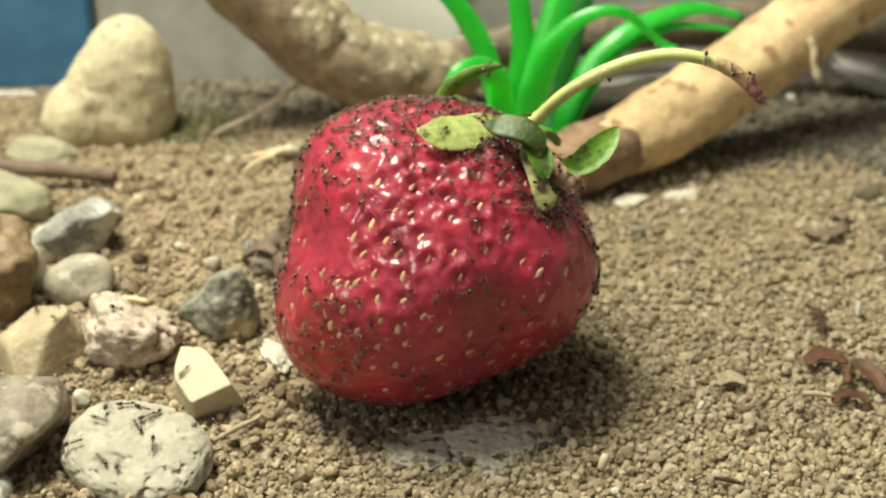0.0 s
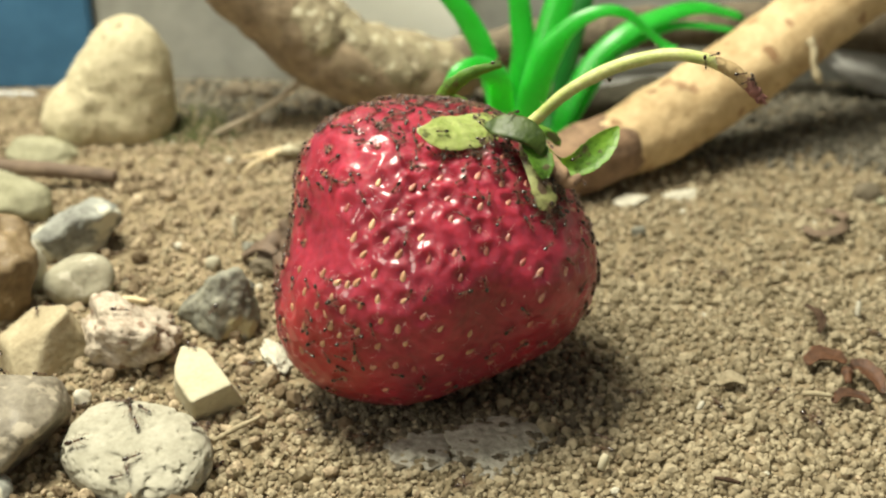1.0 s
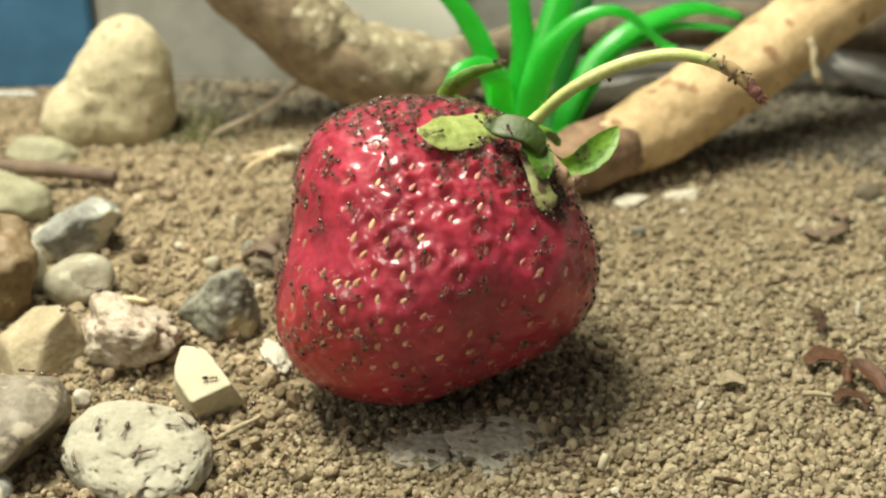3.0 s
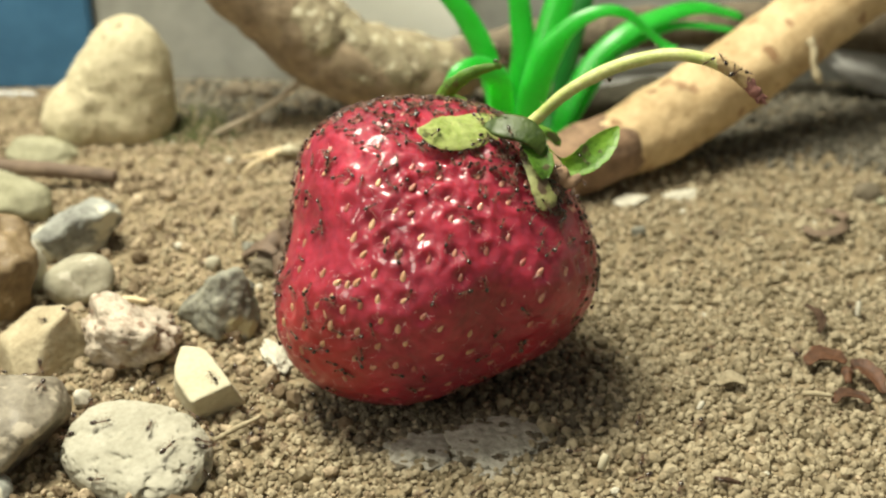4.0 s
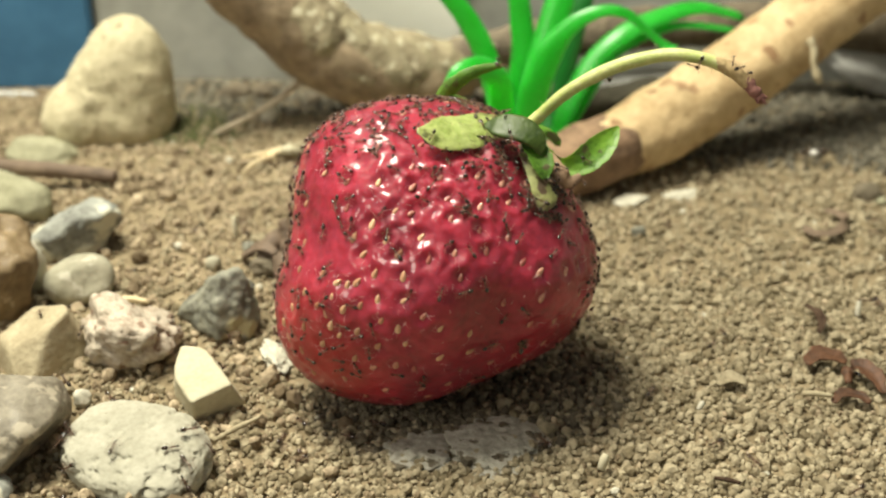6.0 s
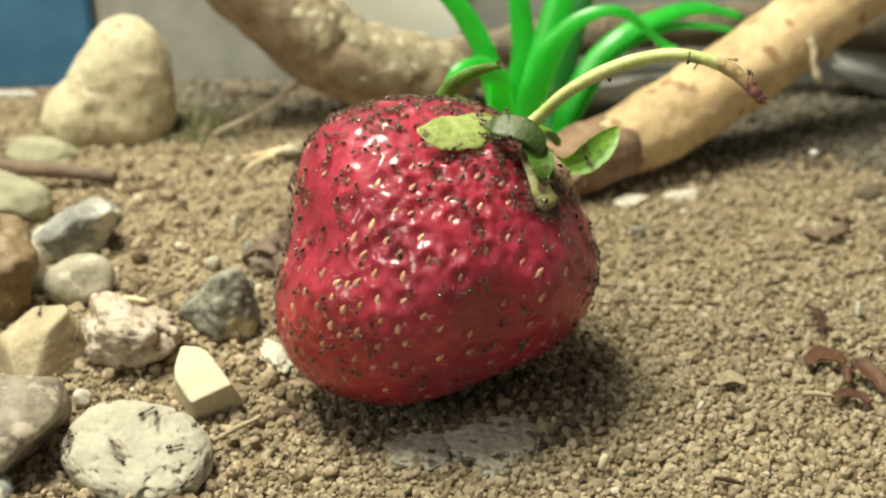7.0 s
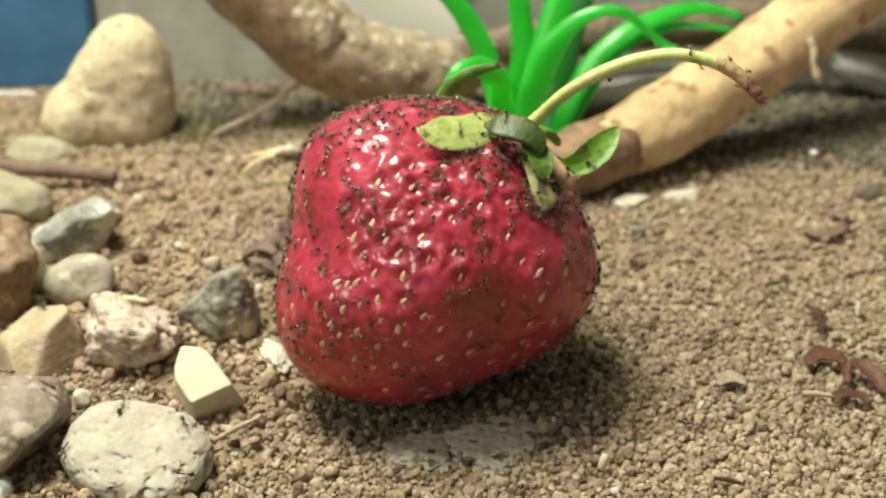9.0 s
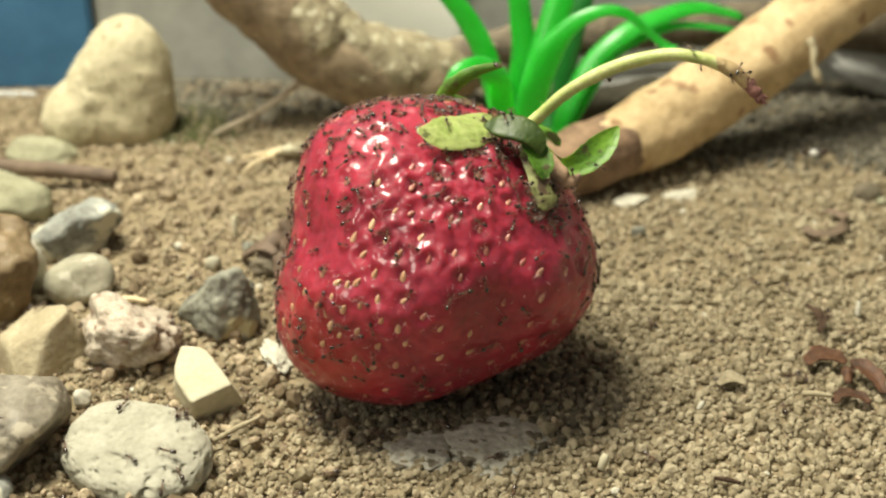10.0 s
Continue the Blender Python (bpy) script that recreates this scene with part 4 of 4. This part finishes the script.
stem_hairs()
for tip in [(38.5, -1.2, 37.9), (38.1, -0.4, 37.6), (38.7, -0.6, 38.6), (37.4, -1.2, 38.0)]:
    berry_part("shred", [(37.3, -0.5, 38.9, 0.5), ((37.4 + tip[0]) / 2 + 0.1, (tip[1] - 0.6) / 2, (38.6 + tip[2]) / 2, 0.36), (*tip, 0.1)], M_stemtip, n=10, sides=7, rough=0.3, rough_scale=900)
SEP = dict(n=40, sides=40, rough=0.10, rough_scale=420, wave=0.25, vein=0.007)
berry_part("sepal", [(9.4, 7.2, 31.8, 1.6), (6.3, 1.9, 34.3, 2.4), (2.8, -3.3, 35.5, 2.75), (-0.5, -5.8, 36.1, 2.1), (-3.0, -6.5, 36.7, 0.3)], M_sepalpale, "pale yellow-green sepal lying on the berry", flat=0.05, face=(0.05, -0.58, 0.80), cup=0.10, **dict(SEP, wave=0.14, rough=0.05))
berry_part("sepal", [(4.9, -2.2, 35.7, 0.25), (6.7, -3.0, 35.7, 1.55), (8.9, -3.8, 35.6, 1.75), (10.5, -4.7, 35.0, 1.5), (11.2, -5.4, 34.2, 0.9), (11.4, -5.9, 33.4, 0.25)], M_sepaldark, "dark green rolled sepal", flat=0.45, face=(0.1, -0.6, 0.8), cup=-0.3, **dict(SEP, vein=0.0, rough=0.02, wave=0.08))
berry_part("sepal", [(11.0, 5.0, 32.6, 1.2), (9.9, -1.0, 34.6, 1.6), (10.9, -4.8, 33.6, 1.6), (11.6, -6.6, 32.2, 1.3), (11.9, -7.4, 31.0, 0.5)], M_sepal, "dark green folded sepal", flat=0.10, face=(0.25, -0.75, 0.6), cup=-0.3, **SEP)
berry_part("sepal", [(11.2, 4.6, 31.4, 1.2), (10.7, -4.0, 32.6, 1.5), (11.2, -7.0, 31.0, 1.2), (11.9, -8.3, 29.4, 1.35), (12.4, -8.8, 28.6, 1.35), (12.8, -9.0, 28.0, 0.8)], M_sepalolive, "limp yellowish hanging sepal with brown stains", flat=0.06, face=(0.25, -0.75, 0.6), cup=0.25, **SEP)
berry_part("sepal", [(11.9, 6.3, 30.2, 0.8), (13.9, -0.5, 30.1, 0.8), (15.6, -1.6, 30.2, 1.3), (17.4, -1.2, 30.8, 1.75), (19.2, 0.0, 31.8, 1.7), (20.6, 1.0, 33.0, 1.1), (21.5, 1.7, 34.0, 0.2)], M_sepalfresh, "green sepal curling upward", flat=0.05, face=(-0.25, -0.86, 0.34), cup=-0.30, **dict(SEP, rough=0.05, wave=0.12))
berry_part("sepal", [(11.8, 3.0, 30.8, 0.9), (13.6, -4.6, 31.0, 1.0), (15.0, -5.6, 30.0, 0.9), (16.4, -5.0, 30.4, 0.4)], M_barkbrown, "withered brown curled sepal", flat=0.2, face=(-0.2, -0.7, 0.6), cup=0.4, **SEP)
berry_part("sepal", [(7.9, 11.8, 30.0, 1.2), (2.7, 13.9, 31.9, 1.3), (0.3, 14.6, 33.1, 1.2), (2.3, 14.6, 35.5, 1.0), (4.9, 15.2, 36.7, 0.7), (7.7, 15.4, 37.2, 0.3)], M_sepal, "green sepal standing up at the back", flat=0.12, face=(0.3, -0.8, 0.3), cup=0.3, **SEP)
berry_part("sepal", [(10.3, 9.6, 30.1, 1.4), (13, 13, 29.5, 1.6), (15, 16, 27, 1.2), (15.8, 17.5, 25, 0.4)], M_sepal, "green sepal on the far side", flat=0.12, face=(0.2, 0.3, 0.9), cup=0.2, **SEP)


# ---- ants ----
def lump(at, size, level=2):
    d, t = ball(level)
    return d * np.array(size) + np.array(at), t


def rod(points, radii, sides=5):
    """A thin jointed rod through points."""
    p = np.array(points, float)
    verts, faces = [], []
    a = np.linspace(0, 2 * np.pi, sides, endpoint=False)
    tan = np.gradient(p, axis=0)
    for i, (c, r) in enumerate(zip(p, radii)):
        t = tan[i] / np.linalg.norm(tan[i])
        w = np.cross(t, (0.2, 0.3, 0.93))
        w /= np.linalg.norm(w)
        b = np.cross(t, w)
        verts.append(c + r * (np.outer(np.cos(a), w) + np.outer(np.sin(a), b)))
    for i in range(len(p) - 1):
        for j in range(sides):
            k = (j + 1) % sides
            faces.append((i * sides + j, i * sides + k, (i + 1) * sides + k, (i + 1) * sides + j))
    faces.append(tuple(range(sides))[::-1])
    faces.append(tuple((len(p) - 1) * sides + j for j in range(sides)))
    return np.vstack(verts), faces


HIPS = [(0.30, 0.13), (0.05, 0.15), (-0.18, 0.14)]
FEET = [(0.95, 0.72), (0.08, 0.98), (-0.98, 0.80)]


def build_ant(name, label, scale, limbs=M_antleg):
    """An ant that heads along x, its feet at z = 0; lengths in mm before scale."""
    s = MM * scale
    ant = tagged(thing(name), label, "ant")
    v, f = lump((0.72, 0, 0.47), (0.22, 0.16, 0.14))
    v2 = v.copy()
    v2[:, 1] *= 1 + 0.25 * (0.72 - v[:, 0])
    jaw = rod([(0.92, 0.10, 0.42), (1.04, 0.07, 0.38), (1.09, 0.0, 0.37)], [0.04, 0.03, 0.015], 4)
    jaw2 = (jaw[0] * np.array([1, -1, 1]), [g[::-1] for g in jaw[1]])
    part("head", join([(v2 * s, f), (jaw[0] * s, jaw[1]), (jaw2[0] * s, jaw2[1])], "head", M_ant), ant, "dark glossy head")
    pieces = [lump((0.32, 0, 0.47), (0.23, 0.13, 0.13)), lump((0.05, 0, 0.46), (0.22, 0.11, 0.11)), lump((-0.20, 0, 0.44), (0.18, 0.10, 0.10)), lump((-0.42, 0, 0.44), (0.09, 0.05, 0.11), 1)]
    part("thorax", join([(a * s, b) for a, b in pieces], "thorax", M_antbrown), ant, "brown thorax")
    v, f = lump((0, 0, 0), (1, 1, 1), 3)
    g = v.copy()
    g[:, 1] *= 0.29 * (1 + 0.12 * v[:, 0])
    g[:, 2] *= 0.28
    g[:, 0] *= 0.45
    part("gaster", mesh_of("gaster", (g + np.array([-0.90, 0, 0.50])) * s, f, M_ant), ant, "glossy black gaster")
    legs = []
    for (hx, hy), (fx, fy) in zip(HIPS, FEET):
        for side in (1, -1):
            knee = ((hx + (fx - hx) * 0.42), hy + (fy - hy) * 0.45, 0.74)
            shin = ((hx + (fx - hx) * 0.80), hy + (fy - hy) * 0.82, 0.18)
            pts = np.array([(0, 0, 0), (knee[0] - hx, knee[1] - hy, knee[2] - 0.40), (shin[0] - hx, shin[1] - hy, shin[2] - 0.40), (fx - hx, fy - hy, -0.40)])
            pts[:, 1] *= side
            v, f = rod(pts, [0.030, 0.026, 0.020, 0.014])
            legs.append(part("leg", mesh_of("leg", v * s, f, limbs), ant, m=Matrix.Translation(Vector((hx, side * hy, 0.40)) * s)))
    for side in (1, -1):
        v, f = rod([(0.86, 0.12 * side, 0.56), (1.10, 0.38 * side, 0.80), (1.32, 0.36 * side, 0.60), (1.52, 0.30 * side, 0.40)], [0.024, 0.02, 0.022, 0.022])
        part("antenna", mesh_of("antenna", v * s, f, limbs), ant)
    return ant


def tree_of(obs):
    """A search tree over the surfaces of some objects, in the tray's space."""
    v, f, k = [], [], 0
    bpy.context.view_layer.update()
    for ob in obs:
        m = ob.matrix_world
        v += [m @ c.co for c in ob.data.vertices]
        f += [[i + k for i in p.vertices] for p in ob.data.polygons]
        k = len(v)
    return BVHTree.FromPolygons(v, f)


def rest_pose(place, normal, heading, lift):
    """Feet on the surface, head along heading."""
    x = (heading - normal * heading.dot(normal)).normalized()
    y = normal.cross(x)
    m = Matrix((x, y, normal)).transposed().to_4x4()
    m.translation = place + normal * lift * MM
    return m


def stroll(tree, start, r, pace, calm, allowed, lift=0.0, step=0.2, turn=0.5, flat=0.0):
    """Rows of an ant's way over a surface: pace in mm a second while it runs, calm the share of the time in which it feeds."""
    hit = tree.find_nearest(start)
    place, normal = hit[0], hit[1]
    heading = Vector(r.normal(size=3))
    heading = (heading - normal * heading.dot(normal)).normalized()
    rows = []
    feeding = r.random() < calm
    left = r.uniform(0.2, 1.5)
    t = 0.0
    bend = 0.0
    while t < 10.0 + 1e-6:
        n = (normal * (1 - flat) + UP * flat).normalized()
        rows.append((round(t, 3), rest_pose(place, n, heading, lift)))
        t += step
        left -= step
        if left <= 0:
            feeding = r.random() < calm
            left = r.uniform(0.6, 3.0) if feeding else r.uniform(0.3, 1.0)
        bend = 0.6 * bend + r.normal(0, turn * (0.25 if feeding else 0.5))
        bend = max(-0.8, min(0.8, bend))
        far = (0.06 if feeding else pace * step * r.uniform(0.6, 1.3)) * MM
        for attempt in range(9):
            q = Matrix.Rotation(bend, 3, normal) @ heading
            spot = tree.find_nearest(place + q * far)
            if spot[0] is not None and allowed(spot[0], spot[1]) and (spot[0] - place).length < far * 1.6 + 0.0002:
                break
            bend = (1.15 if bend >= 0 else -1.15) if attempt == 0 else -bend
            if attempt % 2:
                far *= 0.6
        else:
            spot, q = (place, normal), heading
        n2 = spot[1] if spot[1].dot(normal) > 0.3 else normal
        n2 = (normal + n2 * 1.5).normalized()
        heading = (q - n2 * q.dot(n2)).normalized()
        place, normal = spot[0], n2
    return rows


def on_crests(rows):
    """Lifts a way over the soil onto the tops of the loose granules."""
    tops = []
    for t, m in rows:
        x, y = m.translation.x * 1000, m.translation.y * 1000
        near = [CREST.get((round(x) + i, round(y) + j), m.translation.z) for i in (-1, 0, 1) for j in (-1, 0, 1)]
        tops.append(0.5 * max(near) + 0.5 * CREST.get((round(x), round(y)), m.translation.z))
    for k, (t, m) in enumerate(rows):
        m.translation.z = sum(tops[max(0, k - 1):k + 2]) / len(tops[max(0, k - 1):k + 2])
    return rows


ANT = build_ant("ant", "tiny dark brown glossy ant", 0.86)
WAYS = []


def more_ants(count, tree, pick, seed, pace, calm, allowed, label="", legs=False, crests=False, bulk=1.0, **more):
    r = np.random.default_rng(seed)
    for _ in range(count):
        ob = ANT if not WAYS else copy_thing(ANT, Matrix())
        tagged(ob, label, "", "swarm of ants")
        size = 0.98 if ob is ANT else r.uniform(0.85, 1.1) * bulk
        ob.scale = (size, size, size)
        rows = stroll(tree, pick(r), r, pace, calm, allowed, **more)
        WAYS.append((ob, on_crests(rows) if crests else rows, legs))


flesh = [o for o in strawberry.children if o.name.startswith("flesh")]
green = [o for kind in ("sepal", "stem", "stem_withered") for o in strawberry.children if o.name.split(".")[0] == kind]
TREE_BERRY, TREE_GREEN, TREE_GROUND = tree_of(flesh), tree_of(green), tree_of([ground])
TREE_STONES = tree_of([white_pebble, cream_stone, grey_stone, tan_stone])
TREE_LEFT = tree_of([ground, white_pebble, cream_stone, grey_stone, tan_stone, pink_stone, dark_stone])
HEART = BERRY.translation
TAKEN = []


def on_skin(r):
    """A spot on the berry: mostly its top and its edges, less on the front's lower half."""
    while True:
        d = Vector(r.normal(size=3)).normalized()
        rim = 0.40 if d.y > -0.35 and d.z > -0.3 else 0
        shoulder = 0.45 if (d - Vector((-0.5, -0.35, 0.75))).length < 0.55 or (d - Vector((0.72, -0.45, 0.5))).length < 0.4 else 0.40 if (d - Vector((-0.62, -0.60, -0.5))).length < 0.4 else 0
        if d.y < 0.12 and r.random() < 0.05 + 0.65 * max(0, d.z) + rim + shoulder:
            p = HEART + (BERRY.to_3x3() @ d) * 0.0195
            if all((p - q).length > 0.0011 for q in TAKEN):
                TAKEN.append(p)
                return p


def on_rim(r):
    """A spot on the edge that the berry turns to the lamp and to the ground beside it."""
    while True:
        a = r.uniform(-0.5, 3.6)
        return HEART + (BERRY.to_3x3() @ Vector((math.cos(a), r.uniform(-0.35, 0.1), math.sin(a))).normalized()) * 0.0195


def near_calyx(r):
    """A spot on the shoulders round the calyx, where the swarm is thickest."""
    while True:
        d = (Vector((0.30, -0.45, 0.84)) + Vector(r.normal(0, 0.24, 3))).normalized()
        p = HEART + (BERRY.to_3x3() @ d) * 0.0195
        if all((p - q).length > 0.0008 for q in TAKEN):
            TAKEN.append(p)
            return p


def on_crown(r):
    """A spot on the upper shoulders, crowded by small ants."""
    while True:
        d = Vector((r.uniform(-0.75, 0.75), r.uniform(-0.75, 0.1), 0.72)).normalized()
        p = HEART + (BERRY.to_3x3() @ d) * 0.0195
        if all((p - q).length > 0.0008 for q in TAKEN):
            TAKEN.append(p)
            return p


def rim_ok(p, n):
    d = TO_BERRY @ p
    return -0.010 < d.y < 0.0055 and d.z > -0.011 and p.z > 0.007


def skin_ok(p, n):
    d = TO_BERRY @ p
    return d.y < 0.0055 and p.z > 0.006 and not (d.y < -0.009 and d.z < -0.001 and d.x > -0.012)


def on_green(r):
    ob = green[int(r.choice(10, p=[0.17, 0.06, 0.06, 0.26, 0.12, 0.08, 0.17, 0.0, 0.07, 0.01]))]
    return ob.matrix_world @ ob.data.vertices[int(r.integers(len(ob.data.vertices)))].co


def ground_ok(p, n):
    if abs(p.x) > 0.050 + 0.36 * (p.y + 0.03) or not -0.034 < p.y < 0.10:
        return False
    if (p.x + 0.001) ** 2 + (p.y - 0.002) ** 2 < 0.014 ** 2 or (p.x < -0.046 and p.y < 0.06) or (p.x < -0.024 and p.y < 0.02):
        return False
    return not (p.y > 0.048 and p.x > 0.02)


def on_ground(r):
    while True:
        p = Vector((r.uniform(-0.035, 0.066), r.choice([r.uniform(-0.03, 0.015), r.uniform(-0.02, 0.05)]), 0))
        if ground_ok(p, UP) and r.random() < (1.0 if p.x > 0.0 or p.y < 0.0 else 0.45):
            return p


def near_berry(r):
    a = r.uniform(0, 6.28)
    return Vector((-0.001 + 0.0185 * math.cos(a), 0.002 + 0.0185 * math.sin(a), 0))


def open_above(p, n):
    """Ground and stones on the berry's lit side that lie open to the sky."""
    if not (-0.057 < p.x < -0.016 and -0.028 < p.y < 0.045) or (p.x + 0.001) ** 2 + (p.y - 0.002) ** 2 < 0.016 ** 2:
        return False
    hit = TREE_LEFT.ray_cast(Vector((p.x, p.y, 0.05)), -UP)
    return hit[0] is not None and abs(hit[0].z - p.z) < 0.0012 and n.z > 0.1


def among_stones(r):
    while True:
        hit = TREE_LEFT.ray_cast(Vector((r.uniform(-0.056, -0.017), r.choice([r.uniform(-0.027, 0.01), r.uniform(-0.01, 0.044)]), 0.05)), -UP)
        if hit[0] is not None and open_above(hit[0], hit[1]):
            return hit[0]


def on_stones(r):
    ob = (white_pebble, cream_stone, grey_stone, tan_stone, white_pebble)[int(r.integers(5))]
    return ob.matrix_world @ Vector((r.normal(0, 0.003), r.normal(0, 0.003), 0.012))


on_berry = "tiny dark brown ant feeding on the strawberry"
more_ants(130, TREE_BERRY, on_skin, 21, 9, 0.70, skin_ok, on_berry, bulk=0.87)
more_ants(16, TREE_BERRY, near_calyx, 41, 9, 0.6, skin_ok, on_berry, bulk=0.87)
more_ants(18, TREE_BERRY, on_crown, 43, 10, 0.5, skin_ok, on_berry, bulk=0.82)
more_ants(60, TREE_BERRY, on_rim, 31, 22, 0.15, rim_ok, "tiny dark brown ant running round the strawberry", bulk=0.9, step=0.125)
more_ants(44, TREE_GREEN, on_green, 22, 6, 0.7, lambda p, n: n.z * 0.5 - n.y * 0.85 > -0.1, "tiny dark brown ant climbing on the green calyx", turn=0.3, bulk=0.9)
more_ants(22, TREE_GROUND, on_ground, 23, 20, 0.12, ground_ok, "tiny dark brown ant running over the granules", legs=True, crests=True, bulk=1.25, flat=0.6, step=0.125)
more_ants(14, TREE_GROUND, near_berry, 24, 18, 0.2, ground_ok, "tiny dark brown ant running beside the strawberry", legs=True, crests=True, bulk=1.25, flat=0.6)
more_ants(14, TREE_STONES, on_stones, 25, 13, 0.25, lambda p, n: n.z > 0.25, "tiny dark brown ant running over the pebbles", legs=True, bulk=1.02, step=0.125)
more_ants(34, TREE_LEFT, among_stones, 26, 18, 0.15, open_above, "tiny dark brown ant running between the stones", legs=True, bulk=1.2, flat=0.4, step=0.125, lift=0.3)



def crowd(count, pick, seed, bulk):
    """Ants that feed packed side by side, as one drifting mass about the berry's heart."""
    r = np.random.default_rng(seed)
    mats = [M_ant, M_antbrown, M_antleg]
    vs, fs, ms, k = [], [], [], 0
    for _ in range(count):
        spot = TREE_BERRY.find_nearest(pick(r))
        heading = Vector(r.normal(size=3))
        m = TO_BERRY @ rest_pose(spot[0], spot[1], heading, 0.0) @ Matrix.Scale(r.uniform(0.88, 1.1) * bulk, 4)
        for piece in ANT.children:
            q = m @ piece.matrix_basis
            vs += [q @ c.co for c in piece.data.vertices]
            fs += [[j + k for j in p.vertices] for p in piece.data.polygons]
            ms += [mats.index(piece.data.materials[0])] * len(piece.data.polygons)
            k = len(vs)
    me = mesh_of("ant_crowd", vs, fs, M_ant)
    me.materials.append(M_antbrown)
    me.materials.append(M_antleg)
    me.polygons.foreach_set("material_index", np.array(ms, np.int32))
    me.update()
    ob = tagged(thing("ant_crowd", me, BERRY), "crowd of tiny brown ants feeding on the strawberry", "ants", kind="stuff")
    rows, turn = [], np.zeros(3)
    for n in range(41):
        rows.append((n * 0.25, BERRY @ Euler([radians(a) for a in turn]).to_matrix().to_4x4()))
        turn = np.clip(turn + r.normal(0, 0.9, 3), -3.5, 3.5)
    CROWDS.append((ob, rows))


def under_sepals(r):
    """A spot on the skin below the hanging sepals."""
    return Vector((r.normal(14.0, 1.6) * MM, r.normal(-7.0, 2.4) * MM, r.normal(30.0, 1.8) * MM))


CROWDS = []
for n in range(3):
    crowd(28, near_calyx, 60 + n, 0.85)
    crowd(22, under_sepals, 100 + n, 0.85)
    crowd(26, on_crown, 70 + n, 0.80)
    crowd(24, on_skin, 80 + n, 0.85)
    crowd(12, on_rim, 90 + n, 0.88)

# a big glossy ant that comes out of the shade and stays
BIG = tagged(build_ant("big_ant", "larger black glossy ant with a white grain for its glint", 2.3, M_ant), "", "ant")
# the white lump models the bright glint on the big ant's glossy body
v, f = lump((0.05, 0.42, 0.62), (0.34, 0.22, 0.24), 3)
part("white_grain", mesh_of("white_grain", v * 2.3 * MM, f, M_grainglint), BIG, "smooth white grain")


CARRIER = tagged(copy_thing(BIG, Matrix()), "black ant carrying a white grain behind the branch", "ant")


def carrier_way():
    """It lingers beside the branch, then slips behind it."""
    rows = []
    for t, x, y, a in [(0, 71.9, 101.6, 182), (0.35, 71.2, 101.6, 184), (0.65, 70.7, 101.8, 182), (0.95, 52.0, 101.5, 178), (1.3, 50.0, 102.0, 180), (10, 50.0, 102.0, 180)]:
        rows.append((t, pose(x * MM, y * MM, ground_height(x * MM, y * MM) + 1.4 * MM, 0, 0, a)))
    return rows


def big_way():
    rows = []
    for t, x, y, a in [(0, 124, 84, 178), (4.86, 124, 84, 178), (4.98, 68.9, 71.3, 184), (5.05, 68.5, 71.2, 182), (7, 68.5, 71.2, 183), (10, 68.5, 71.2, 182)]:
        z = ground_height(x * MM, y * MM) / MM + 1.6
        rows.append((t, pose(x * MM, y * MM, z * MM, 0, 0, a)))
    return rows


def step_legs(ob, rows):
    """Three legs swing forward while the other three push, turn about."""
    limbs = [o for o in ob.children if o.name.startswith("leg")]
    for k, leg in enumerate(limbs):
        hip = leg.matrix_basis.translation
        lead = 1 if k in (0, 3, 4) else -1
        side = 1 if k % 2 == 0 else -1
        leg_rows = []
        for i, (t, m) in enumerate(rows):
            gone = (m.translation - rows[i - 1][1].translation).length if i else 0
            swing = 20 * lead * side * (1 if i % 2 else -1) * min(1, gone / 0.0006)
            leg_rows.append((t, pose(*hip, 4 * side * (i % 2), 0, swing)))
        walk(leg, leg_rows)


def motions():
    for ob, rows, legs in WAYS:
        walk(ob, rows)
        if legs:
            step_legs(ob, rows)
    for ob, rows in CROWDS:
        walk(ob, rows)
    walk(BIG, big_way())
    walk(CARRIER, carrier_way())


motions()
